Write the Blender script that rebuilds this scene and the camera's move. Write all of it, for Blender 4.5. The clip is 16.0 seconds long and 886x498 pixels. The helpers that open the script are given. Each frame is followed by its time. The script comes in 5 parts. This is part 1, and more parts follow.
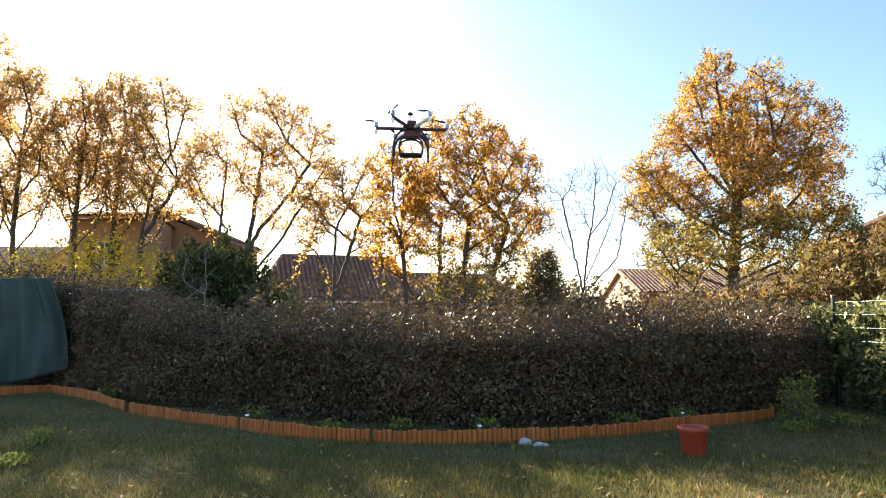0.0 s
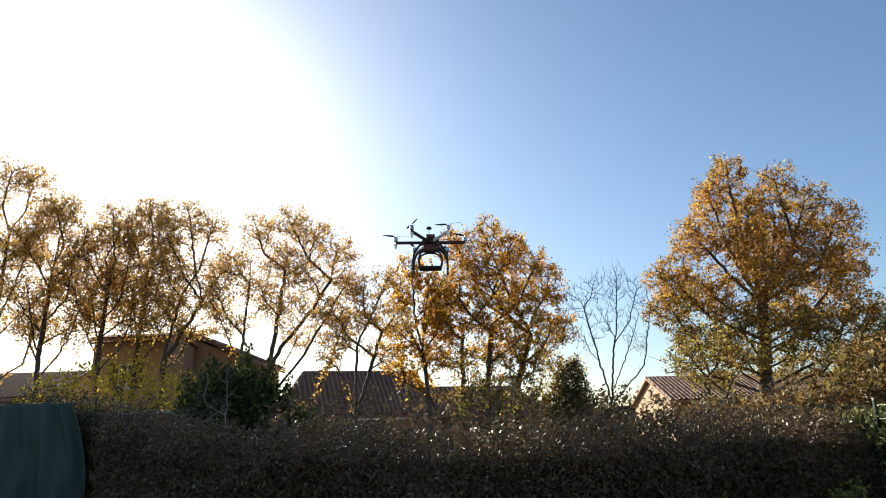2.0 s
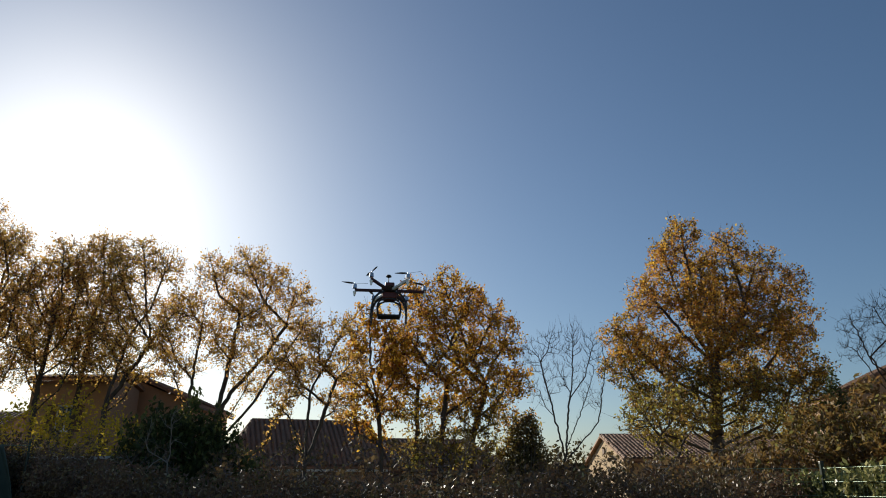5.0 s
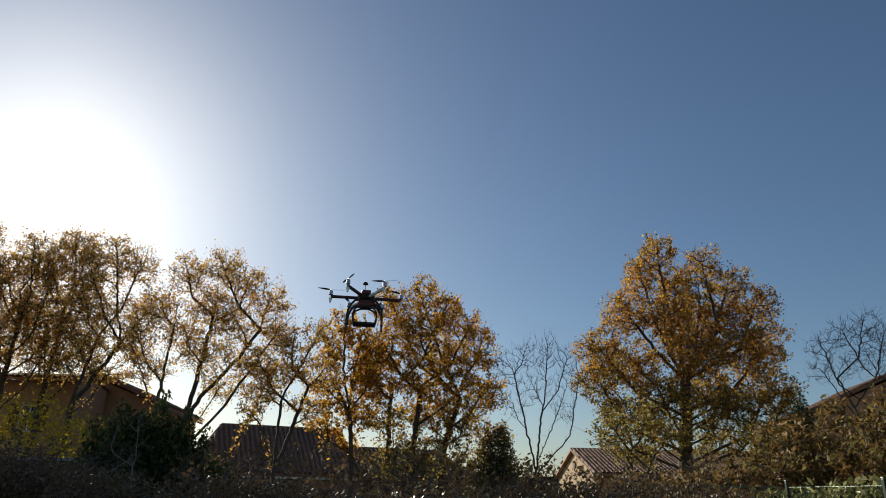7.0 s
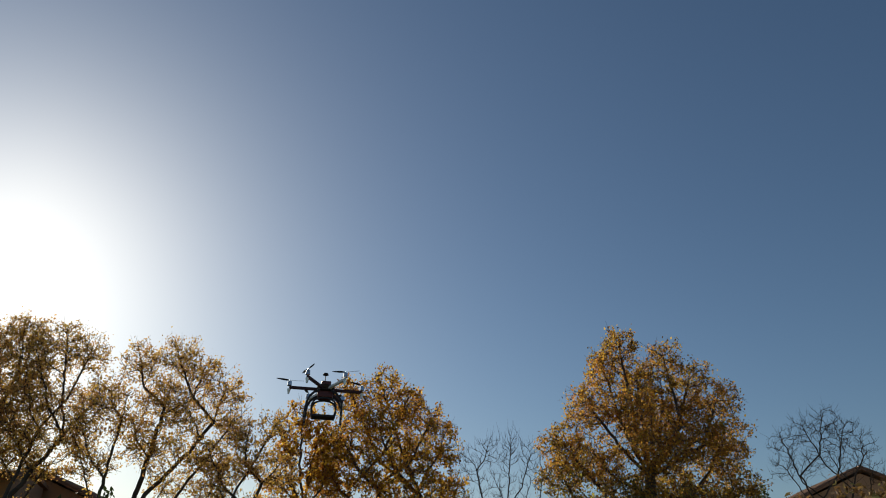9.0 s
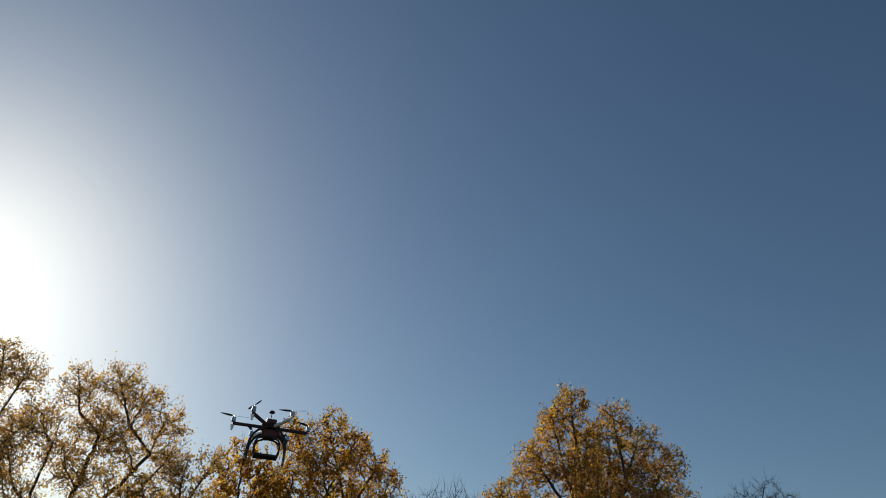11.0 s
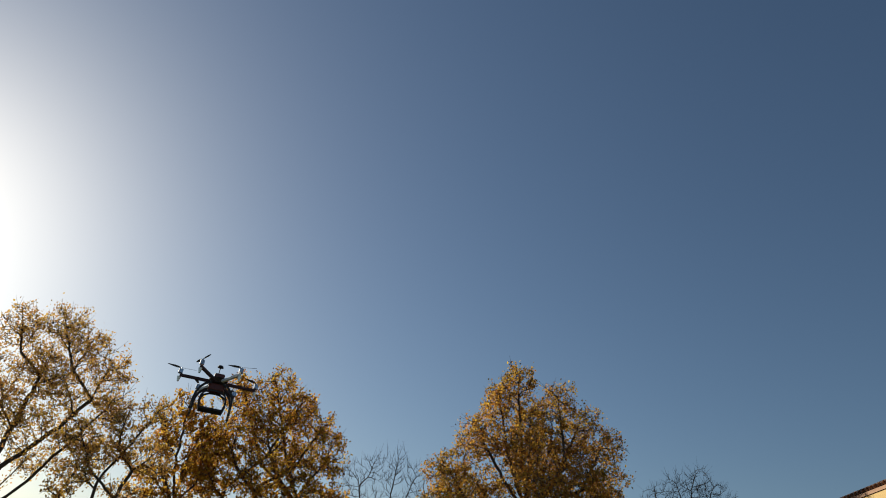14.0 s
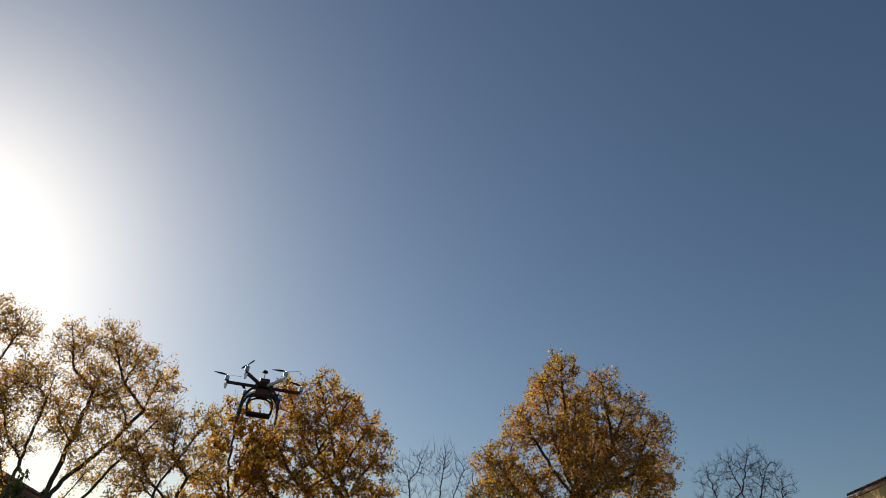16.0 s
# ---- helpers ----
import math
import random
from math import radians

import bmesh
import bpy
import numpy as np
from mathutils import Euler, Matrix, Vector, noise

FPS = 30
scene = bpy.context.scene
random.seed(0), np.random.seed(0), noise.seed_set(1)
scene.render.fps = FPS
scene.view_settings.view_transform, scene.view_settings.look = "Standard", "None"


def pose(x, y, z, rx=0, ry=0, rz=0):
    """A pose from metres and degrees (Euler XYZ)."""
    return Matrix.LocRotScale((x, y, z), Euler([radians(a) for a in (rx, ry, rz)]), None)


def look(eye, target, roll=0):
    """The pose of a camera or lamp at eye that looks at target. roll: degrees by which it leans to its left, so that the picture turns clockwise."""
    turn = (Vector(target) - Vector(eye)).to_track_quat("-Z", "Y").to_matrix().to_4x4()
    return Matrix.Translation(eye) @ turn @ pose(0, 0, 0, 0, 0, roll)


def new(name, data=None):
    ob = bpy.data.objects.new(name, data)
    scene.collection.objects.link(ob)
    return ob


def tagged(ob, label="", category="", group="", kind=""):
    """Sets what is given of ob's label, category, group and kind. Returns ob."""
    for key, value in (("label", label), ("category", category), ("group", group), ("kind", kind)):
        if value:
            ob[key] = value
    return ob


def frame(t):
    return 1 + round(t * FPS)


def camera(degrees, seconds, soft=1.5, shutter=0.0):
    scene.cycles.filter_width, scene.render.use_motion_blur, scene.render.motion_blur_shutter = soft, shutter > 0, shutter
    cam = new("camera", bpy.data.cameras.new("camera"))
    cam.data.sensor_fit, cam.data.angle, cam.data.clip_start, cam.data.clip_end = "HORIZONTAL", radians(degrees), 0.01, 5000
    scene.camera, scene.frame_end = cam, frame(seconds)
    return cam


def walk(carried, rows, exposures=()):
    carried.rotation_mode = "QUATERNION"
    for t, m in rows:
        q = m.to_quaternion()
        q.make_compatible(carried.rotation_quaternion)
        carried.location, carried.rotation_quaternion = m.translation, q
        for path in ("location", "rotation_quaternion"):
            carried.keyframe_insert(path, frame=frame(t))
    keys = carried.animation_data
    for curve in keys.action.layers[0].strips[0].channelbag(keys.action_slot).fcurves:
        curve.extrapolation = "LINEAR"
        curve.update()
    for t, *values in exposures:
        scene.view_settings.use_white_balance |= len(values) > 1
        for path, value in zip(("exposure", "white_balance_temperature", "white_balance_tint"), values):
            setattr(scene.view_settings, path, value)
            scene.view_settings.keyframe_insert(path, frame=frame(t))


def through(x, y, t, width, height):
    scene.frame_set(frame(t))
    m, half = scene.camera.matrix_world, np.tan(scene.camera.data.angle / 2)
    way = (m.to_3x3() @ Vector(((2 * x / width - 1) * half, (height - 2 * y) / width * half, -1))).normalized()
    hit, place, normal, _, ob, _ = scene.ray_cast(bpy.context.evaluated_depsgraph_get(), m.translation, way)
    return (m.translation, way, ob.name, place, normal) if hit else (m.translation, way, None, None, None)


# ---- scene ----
# camera: carried by hand, it only turns and sways where it stands
cam = camera(66.3, 16.0, soft=1.0)
EYE = 1.6
# seconds, turn to the left, tilt upwards, lean to the right (degrees)
ROWS = [
    (0.0, -0.00, 5.60, 0.00),
    (0.5, 0.12, 6.16, 0.88),
    (1.0, 0.76, 8.75, 0.67),
    (1.5, 1.44, 12.25, 1.29),
    (2.0, 1.64, 15.05, 1.59),
    (2.5, 1.83, 14.90, 1.30),
    (3.0, 1.90, 17.08, 2.64),
    (3.5, 1.79, 18.02, 2.38),
    (4.0, 0.87, 18.56, 1.53),
    (4.5, -0.50, 18.61, 0.88),
    (5.0, -1.95, 19.17, 0.32),
    (7.5, -4.42, 20.55, -1.07),
    (8.0, -5.38, 23.60, -1.07),
    (8.5, -6.49, 25.54, -1.21),
    (9.0, -7.13, 27.66, -0.61),
    (11.5, -11.76, 31.81, -4.50),
    (12.0, -12.29, 31.26, -5.73),
    (12.5, -14.19, 29.78, -5.48),
    (13.0, -15.56, 29.53, -6.71),
    (13.5, -15.59, 28.40, -5.23),
    (14.0, -14.58, 29.49, -6.60),
    (14.5, -13.48, 29.28, -6.12),
    (15.0, -13.60, 28.92, -6.72),
    (15.5, -11.04, 29.01, -8.49),
    (16.0, -11.43, 28.68, -4.31),
]
EXPOSURES = [(0.0, 2.25, 6750, 10), (1.0, 1.9, 6600, 10), (1.5, 1.6, 6500, 8), (2.5, 1.0, 6300, 7), (3.5, 0.62, 6200, 6), (5.0, 0.35, 6200, 6), (7.5, 0.25, 6250, 6), (9.0, 0.18, 6400, 4), (11.5, 0.17, 6450, 2), (13.0, 0.14, 6450, 2), (14.0, 0.24, 6650, 5), (16.0, 0.28, 6800, 7)]
walk(cam, [(t, pose(0, 0, EYE, 90 + tilt, 0, turn) @ pose(0, 0, 0, 0, 0, -lean)) for t, turn, tilt, lean in ROWS], EXPOSURES)

# ---- light: low winter sun ahead and to the left, clear hazy sky ----
SUN_AZ, SUN_EL = radians(-28.0), radians(23.0)
to_sun = Vector((math.sin(SUN_AZ) * math.cos(SUN_EL), math.cos(SUN_AZ) * math.cos(SUN_EL), math.sin(SUN_EL)))
world = bpy.data.worlds.new("winter_sky")
scene.world = world
world.use_nodes = True
wn = world.node_tree
sky = wn.nodes.new("ShaderNodeTexSky")
sky.sky_type, sky.sun_disc = "NISHITA", False
sky.sun_elevation, sky.sun_rotation = SUN_EL, SUN_AZ
sky.altitude, sky.air_density, sky.dust_density, sky.ozone_density = 100, 1.05, 0.93, 3.5
wn.links.new(sky.outputs[0], wn.nodes["Background"].inputs[0])
wn.nodes["Background"].inputs[1].default_value = 0.06
sun = new("sun", bpy.data.lights.new("sun", "SUN"))
sun.data.energy, sun.data.angle, sun.data.color = 5.0, radians(0.5), (1.0, 0.88, 0.72)
sun.matrix_world = look(to_sun * 80, (0, 0, 0))


# ---- materials ----
def material(name, build):
    m = bpy.data.materials.new(name)
    m.use_nodes = True
    nt = m.node_tree
    build(nt, nt.nodes["Principled BSDF"])
    return m


def ramp(nt, fac, stops):
    r = nt.nodes.new("ShaderNodeValToRGB")
    while len(r.color_ramp.elements) < len(stops):
        r.color_ramp.elements.new(0.5)
    for e, (at, col) in zip(r.color_ramp.elements, stops):
        e.position, e.color = at, (*col, 1)
    nt.links.new(fac, r.inputs[0])
    return r.outputs[0]


def noise_of(nt, scale, detail=4, rough=0.6, stretch=None):
    tc = nt.nodes.new("ShaderNodeTexCoord")
    n = nt.nodes.new("ShaderNodeTexNoise")
    n.inputs["Scale"].default_value, n.inputs["Detail"].default_value, n.inputs["Roughness"].default_value = scale, detail, rough
    if stretch:
        mp = nt.nodes.new("ShaderNodeMapping")
        mp.inputs["Scale"].default_value = stretch
        nt.links.new(tc.outputs["Object"], mp.inputs[0])
        nt.links.new(mp.outputs[0], n.inputs[0])
    else:
        nt.links.new(tc.outputs["Object"], n.inputs[0])
    return n.outputs[0]


def mix_colour(nt, fac, a, b, blend="MIX"):
    m = nt.nodes.new("ShaderNodeMix")
    m.data_type, m.blend_type = "RGBA", blend
    if isinstance(fac, float):
        m.inputs[0].default_value = fac
    else:
        nt.links.new(fac, m.inputs[0])
    for s, v in ((m.inputs[6], a), (m.inputs[7], b)):
        if isinstance(v, tuple):
            s.default_value = (*v, 1)
        else:
            nt.links.new(v, s)
    return m.outputs[2]


def bump(nt, bsdf, height, strength=0.4, distance=0.01):
    b = nt.nodes.new("ShaderNodeBump")
    b.inputs["Strength"].default_value, b.inputs["Distance"].default_value = strength, distance
    nt.links.new(height, b.inputs["Height"])
    nt.links.new(b.outputs[0], bsdf.inputs["Normal"])


def surface(name, dark, light, scale, fine=None, rough=0.8, metal=0.0, relief=0.3, distance=0.01, stretch=None, random=0.0):
    """Two scales of variation: broad stains and fine grain, with relief."""
    def build(nt, p):
        broad = noise_of(nt, scale, 3, 0.6, stretch)
        grain = noise_of(nt, fine or scale * 9, 5, 0.7, stretch)
        col = ramp(nt, broad, [(0.3, dark), (0.7, light)])
        mid = tuple((a + b) / 2 for a, b in zip(dark, light))
        col = mix_colour(nt, 0.45, col, ramp(nt, grain, [(0.3, tuple(c * 0.65 for c in mid)), (0.7, tuple(min(1, c * 1.3) for c in mid))]))
        if random:
            info = nt.nodes.new("ShaderNodeObjectInfo")
            col = mix_colour(nt, 1.0, col, ramp(nt, info.outputs["Random"], [(0.0, (1 - random,) * 3), (1.0, (1.0, 1.0, 1.0))]), "MULTIPLY")
        nt.links.new(col, p.inputs["Base Color"])
        p.inputs["Roughness"].default_value, p.inputs["Metallic"].default_value = rough, metal
        if relief:
            bump(nt, p, grain, relief, distance)
    return material(name, build)


def leaf_material(name, stops, rough=0.6, through=0.45, patch=0.35, gloss=0.25):
    """Thin leaves: each its own tint, light passes through them."""
    def build(nt, p):
        geo = nt.nodes.new("ShaderNodeNewGeometry")
        col = ramp(nt, geo.outputs["Random Per Island"], stops)
        zone = noise_of(nt, 0.55, 2)
        spread = ramp(nt, zone, [(0.35, (1 - patch, 1 - patch * 0.6, 1 - patch)), (0.65, (1.0, 1.0, 1.0))])
        col = mix_colour(nt, 1.0, col, spread, "MULTIPLY")
        nt.links.new(col, p.inputs["Base Color"])
        p.inputs["Roughness"].default_value, p.inputs["Specular IOR Level"].default_value = rough, gloss
        t = nt.nodes.new("ShaderNodeBsdfTranslucent")
        nt.links.new(col, t.inputs[0])
        mx = nt.nodes.new("ShaderNodeMixShader")
        mx.inputs[0].default_value = through
        nt.links.new(p.outputs[0], mx.inputs[1])
        nt.links.new(t.outputs[0], mx.inputs[2])
        nt.links.new(mx.outputs[0], nt.nodes["Material Output"].inputs[0])
    return material(name, build)


GOLD, OCHRE, RUST, BROWN = (0.72, 0.43, 0.055), (0.62, 0.33, 0.06), (0.54, 0.23, 0.06), (0.22, 0.12, 0.05)
M_OAK = leaf_material("oak_leaves_gold_brown", [(0.0, (0.14, 0.07, 0.03)), (0.2, RUST), (0.45, (0.58, 0.30, 0.06)), (0.6, (0.42, 0.29, 0.07)), (0.8, OCHRE), (0.93, GOLD), (1.0, OCHRE)], 0.6, 0.7, 0.3, 0.1)
M_OAK_ORANGE = leaf_material("oak_leaves_orange", [(0.0, (0.14, 0.06, 0.025)), (0.25, RUST), (0.5, (0.55, 0.27, 0.03)), (0.8, GOLD), (1.0, (0.74, 0.46, 0.07))], 0.6, 0.68, 0.28, 0.1)
M_OAK_PALE = leaf_material("oak_leaves_pale", [(0.0, (0.48, 0.24, 0.09)), (0.35, (0.64, 0.35, 0.11)), (0.65, (0.66, 0.42, 0.11)), (0.85, GOLD), (1.0, (0.68, 0.52, 0.25))], 0.6, 0.66, 0.2, 0.1)
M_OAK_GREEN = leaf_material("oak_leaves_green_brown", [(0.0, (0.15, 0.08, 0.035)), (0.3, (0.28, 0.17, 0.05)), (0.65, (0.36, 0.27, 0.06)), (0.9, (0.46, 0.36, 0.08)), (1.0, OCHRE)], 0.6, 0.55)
M_YELLOW = leaf_material("yellow_shrub_leaves", [(0.0, (0.40, 0.32, 0.05)), (0.5, (0.66, 0.48, 0.05)), (1.0, (0.78, 0.56, 0.07))], 0.6, 0.65, 0.2)
M_HEDGE = leaf_material("hedge_leaves_dark", [(0.0, (0.17, 0.09, 0.07)), (0.4, (0.15, 0.10, 0.055)), (0.75, (0.22, 0.125, 0.08)), (0.94, (0.27, 0.18, 0.09)), (1.0, (0.38, 0.33, 0.20))], 0.45, 0.2)
M_LAUREL = leaf_material("laurel_leaves_green", [(0.0, (0.07, 0.075, 0.03)), (0.45, (0.17, 0.17, 0.06)), (0.8, (0.46, 0.40, 0.18)), (1.0, (0.62, 0.55, 0.30))], 0.3, 0.4)
M_SAPLING = leaf_material("dry_beech_leaves", [(0.0, (0.14, 0.07, 0.03)), (0.45, (0.26, 0.14, 0.05)), (0.8, (0.38, 0.23, 0.08)), (1.0, (0.25, 0.23, 0.09))], 0.6, 0.45)
M_SCRUB = leaf_material("dull_brown_leaves", [(0.0, (0.11, 0.065, 0.04)), (0.5, (0.19, 0.115, 0.06)), (0.9, (0.28, 0.18, 0.085)), (1.0, (0.18, 0.16, 0.06))], 0.6, 0.35)
M_FAR_ROW = leaf_material("far_brown_foliage", [(0.0, (0.08, 0.065, 0.035)), (0.6, (0.15, 0.11, 0.055)), (1.0, (0.24, 0.17, 0.07))], 0.7, 0.3)
M_CONIFER = leaf_material("conifer_needles", [(0.0, (0.05, 0.06, 0.025)), (0.6, (0.10, 0.115, 0.04)), (1.0, (0.20, 0.20, 0.07))], 0.7, 0.42)
M_WEED = leaf_material("fresh_green_leaves", [(0.0, (0.20, 0.22, 0.05)), (1.0, (0.50, 0.46, 0.12))], 0.5, 0.5)
M_GRASS = leaf_material("grass_blades", [(0.0, (0.14, 0.14, 0.045)), (0.4, (0.19, 0.175, 0.055)), (0.7, (0.29, 0.225, 0.09)), (1.0, (0.38, 0.28, 0.14))], 0.65, 0.35)
M_LITTER = leaf_material("fallen_leaves", [(0.0, BROWN), (0.7, (0.25, 0.13, 0.05)), (1.0, OCHRE)], 0.7, 0.2)
M_BARK = surface("oak_bark", (0.045, 0.035, 0.028), (0.12, 0.095, 0.075), 3, 30, 0.95, 0, 0.8, 0.02, (1, 1, 0.25))
M_GREY_BARK = surface("grey_twig_bark", (0.10, 0.08, 0.07), (0.22, 0.18, 0.155), 4, 40, 0.9, 0, 0.5, 0.01, (1, 1, 0.3))
M_PALE_BARK = surface("weathered_dead_wood", (0.22, 0.18, 0.14), (0.38, 0.33, 0.27), 4, 40, 0.9, 0, 0.5, 0.01, (1, 1, 0.3))
M_GROUND = surface("lawn_soil", (0.085, 0.085, 0.03), (0.16, 0.135, 0.06), 0.6, 14, 1.0, 0, 0.9, 0.03)
# dark colour of the added core that stops light inside the hedges
M_HEDGE_CORE = surface("hedge_light_block", (0.05, 0.036, 0.028), (0.11, 0.08, 0.06), 6, 60, 1.0, 0, 1.0, 0.05)
M_ORANGE = surface("orange_stained_palings", (0.52, 0.13, 0.025), (0.74, 0.22, 0.045), 5, 50, 0.6, 0, 0.35, 0.004, (1, 1, 0.3), 0.35)
M_POT = surface("red_plastic", (0.42, 0.055, 0.025), (0.52, 0.085, 0.04), 6, 60, 0.45, 0, 0.1, 0.002)
M_SOIL = surface("dark_potting_soil", (0.02, 0.015, 0.01), (0.06, 0.045, 0.03), 12, 90, 1.0, 0, 0.9, 0.01)
M_GREEN_METAL = surface("dark_green_coated_steel", (0.008, 0.022, 0.014), (0.015, 0.036, 0.024), 4, 60, 0.4, 0.0, 0.1, 0.002)
M_WIRE = surface("green_coated_wire", (0.10, 0.17, 0.11), (0.16, 0.24, 0.16), 5, 60, 0.3, 0.3, 0.0)
M_TARP = surface("green_windbreak_fabric", (0.035, 0.06, 0.05), (0.06, 0.09, 0.075), 2, 120, 0.7, 0, 0.3, 0.004)
M_TILE = surface("clay_roof_tiles", (0.22, 0.12, 0.075), (0.48, 0.28, 0.17), 1.3, 9, 0.8, 0, 0.4, 0.02, None, 0.45)
M_STUCCO = surface("ochre_lime_render", (0.48, 0.34, 0.20), (0.60, 0.45, 0.28), 0.7, 30, 0.95, 0, 0.3, 0.01)
M_STUCCO_GOLD = surface("golden_lime_render", (0.55, 0.38, 0.16), (0.66, 0.48, 0.22), 0.7, 30, 0.95, 0, 0.3, 0.01)
M_STUCCO_BROWN = surface("tan_lime_render", (0.34, 0.22, 0.14), (0.44, 0.29, 0.19), 0.7, 30, 0.95, 0, 0.3, 0.01)
M_STUCCO_PINK = surface("pinkish_render", (0.42, 0.27, 0.19), (0.52, 0.35, 0.26), 0.7, 30, 0.95, 0, 0.3, 0.01)
M_SHUTTER = surface("brown_painted_wood", (0.10, 0.055, 0.035), (0.17, 0.09, 0.06), 3, 30, 0.7, 0, 0.2, 0.004)
M_WHITE = surface("white_painted_wood", (0.70, 0.70, 0.68), (0.82, 0.82, 0.80), 3, 40, 0.5, 0, 0.1, 0.002)
M_STONE = surface("pale_limestone", (0.42, 0.40, 0.36), (0.62, 0.60, 0.55), 8, 60, 0.9, 0, 0.6, 0.01)
M_GARDEN_WALL = surface("grey_garden_wall", (0.10, 0.085, 0.07), (0.20, 0.17, 0.14), 1.5, 20, 0.95, 0, 0.5, 0.02)
M_CARBON = surface("black_carbon_plates", (0.012, 0.010, 0.011), (0.026, 0.022, 0.024), 8, 90, 0.6, 0, 0.1, 0.001)
M_MOTOR = surface("silver_motor_metal", (0.55, 0.55, 0.57), (0.75, 0.75, 0.77), 12, 90, 0.25, 0.9, 0.05, 0.001)
M_RED = surface("dark_red_casing", (0.10, 0.026, 0.020), (0.16, 0.04, 0.03), 8, 90, 0.4, 0.3, 0.1, 0.001)
M_ARM = surface("dark_maroon_plastic", (0.045, 0.016, 0.018), (0.075, 0.026, 0.028), 8, 90, 0.75, 0, 0.1, 0.001)
M_GREYPLASTIC = surface("grey_plastic", (0.12, 0.12, 0.125), (0.2, 0.2, 0.21), 8, 90, 0.4, 0, 0.1, 0.001)


def glass_build(nt, p):
    p.inputs["Base Color"].default_value = (0.03, 0.035, 0.04, 1)
    p.inputs["Roughness"].default_value, p.inputs["IOR"].default_value = 0.05, 1.5
    bump(nt, p, noise_of(nt, 1.5, 2), 0.05, 0.02)


M_GLASS = material("dark_window_glass", glass_build)


# ---- building helpers ----
def part(name, bm, mat, parent=None, label=""):
    """Links a bmesh, or a (vertices, faces) pair, as one mesh object under a thing or part."""
    me = bpy.data.meshes.new(name)
    if isinstance(bm, tuple):
        v, f = bm
        v = np.asarray(v, dtype=np.float32)
        f = np.asarray(f, dtype=np.int32)
        me.vertices.add(len(v))
        me.vertices.foreach_set("co", v.ravel())
        k = f.shape[1]
        me.loops.add(f.size)
        me.loops.foreach_set("vertex_index", f.ravel())
        me.polygons.add(len(f))
        me.polygons.foreach_set("loop_start", np.arange(0, f.size, k, dtype=np.int32))
        me.polygons.foreach_set("loop_total", np.full(len(f), k, dtype=np.int32))
        me.update(calc_edges=True)
    else:
        bm.normal_update()
        bm.to_mesh(me)
        bm.free()
    me.materials.append(mat)
    ob = new(name, me)
    if parent:
        ob.parent = parent
    if label:
        ob["label"] = label
    return ob


def shade_smooth(ob):
    ob.data.polygons.foreach_set("use_smooth", [True] * len(ob.data.polygons))
    return ob


def thing(name, place, label, category, group="", kind=""):
    ob = new(name)
    ob.matrix_basis = place
    ob.empty_display_size = 0.2
    return tagged(ob, label, category, group, kind)


def box(bm, x0, x1, y0, y1, z0, z1, bevel=0.0, m=None):
    made = bmesh.ops.create_cube(bm, size=1, matrix=(m or Matrix()) @ Matrix.Translation(((x0 + x1) / 2, (y0 + y1) / 2, (z0 + z1) / 2)) @ Matrix.Diagonal((x1 - x0, y1 - y0, z1 - z0, 1)))
    if bevel:
        edges = {e for v in made["verts"] for e in v.link_edges}
        bmesh.ops.bevel(bm, geom=list(edges), offset=bevel, segments=2, affect="EDGES", profile=0.6)
    return bm


def rod(bm, a, b, r0, r1=None, sides=8):
    a, b = Vector(a), Vector(b)
    d = b - a
    turn = d.to_track_quat("Z", "Y").to_matrix().to_4x4()
    bmesh.ops.create_cone(bm, cap_ends=True, segments=sides, radius1=r0, radius2=r0 if r1 is None else r1, depth=d.length, matrix=Matrix.Translation((a + b) / 2) @ turn)
    return bm


def tubes(a, b, ra, rb, sides=5):
    """Tapered tubes from the points a to the points b as (vertices, faces)."""
    d = b - a
    d = d / np.maximum(np.linalg.norm(d, axis=1, keepdims=True), 1e-6)
    ref = np.where(np.abs(d[:, 2:3]) < 0.9, np.array([[0.0, 0, 1]]), np.array([[1.0, 0, 0]]))
    u = np.cross(d, ref)
    u /= np.linalg.norm(u, axis=1, keepdims=True)
    w = np.cross(d, u)
    ang = np.arange(sides) * 2 * np.pi / sides
    ring = u[:, None, :] * np.cos(ang)[None, :, None] + w[:, None, :] * np.sin(ang)[None, :, None]
    v = np.concatenate([a[:, None, :] + ring * ra[:, None, None], b[:, None, :] + ring * rb[:, None, None]], axis=1)
    k = np.arange(sides)
    face = np.stack([k, (k + 1) % sides, sides + (k + 1) % sides, sides + k], axis=1)
    f = face[None] + (np.arange(len(a)) * 2 * sides)[:, None, None]
    return v.reshape(-1, 3), f.reshape(-1, 4)


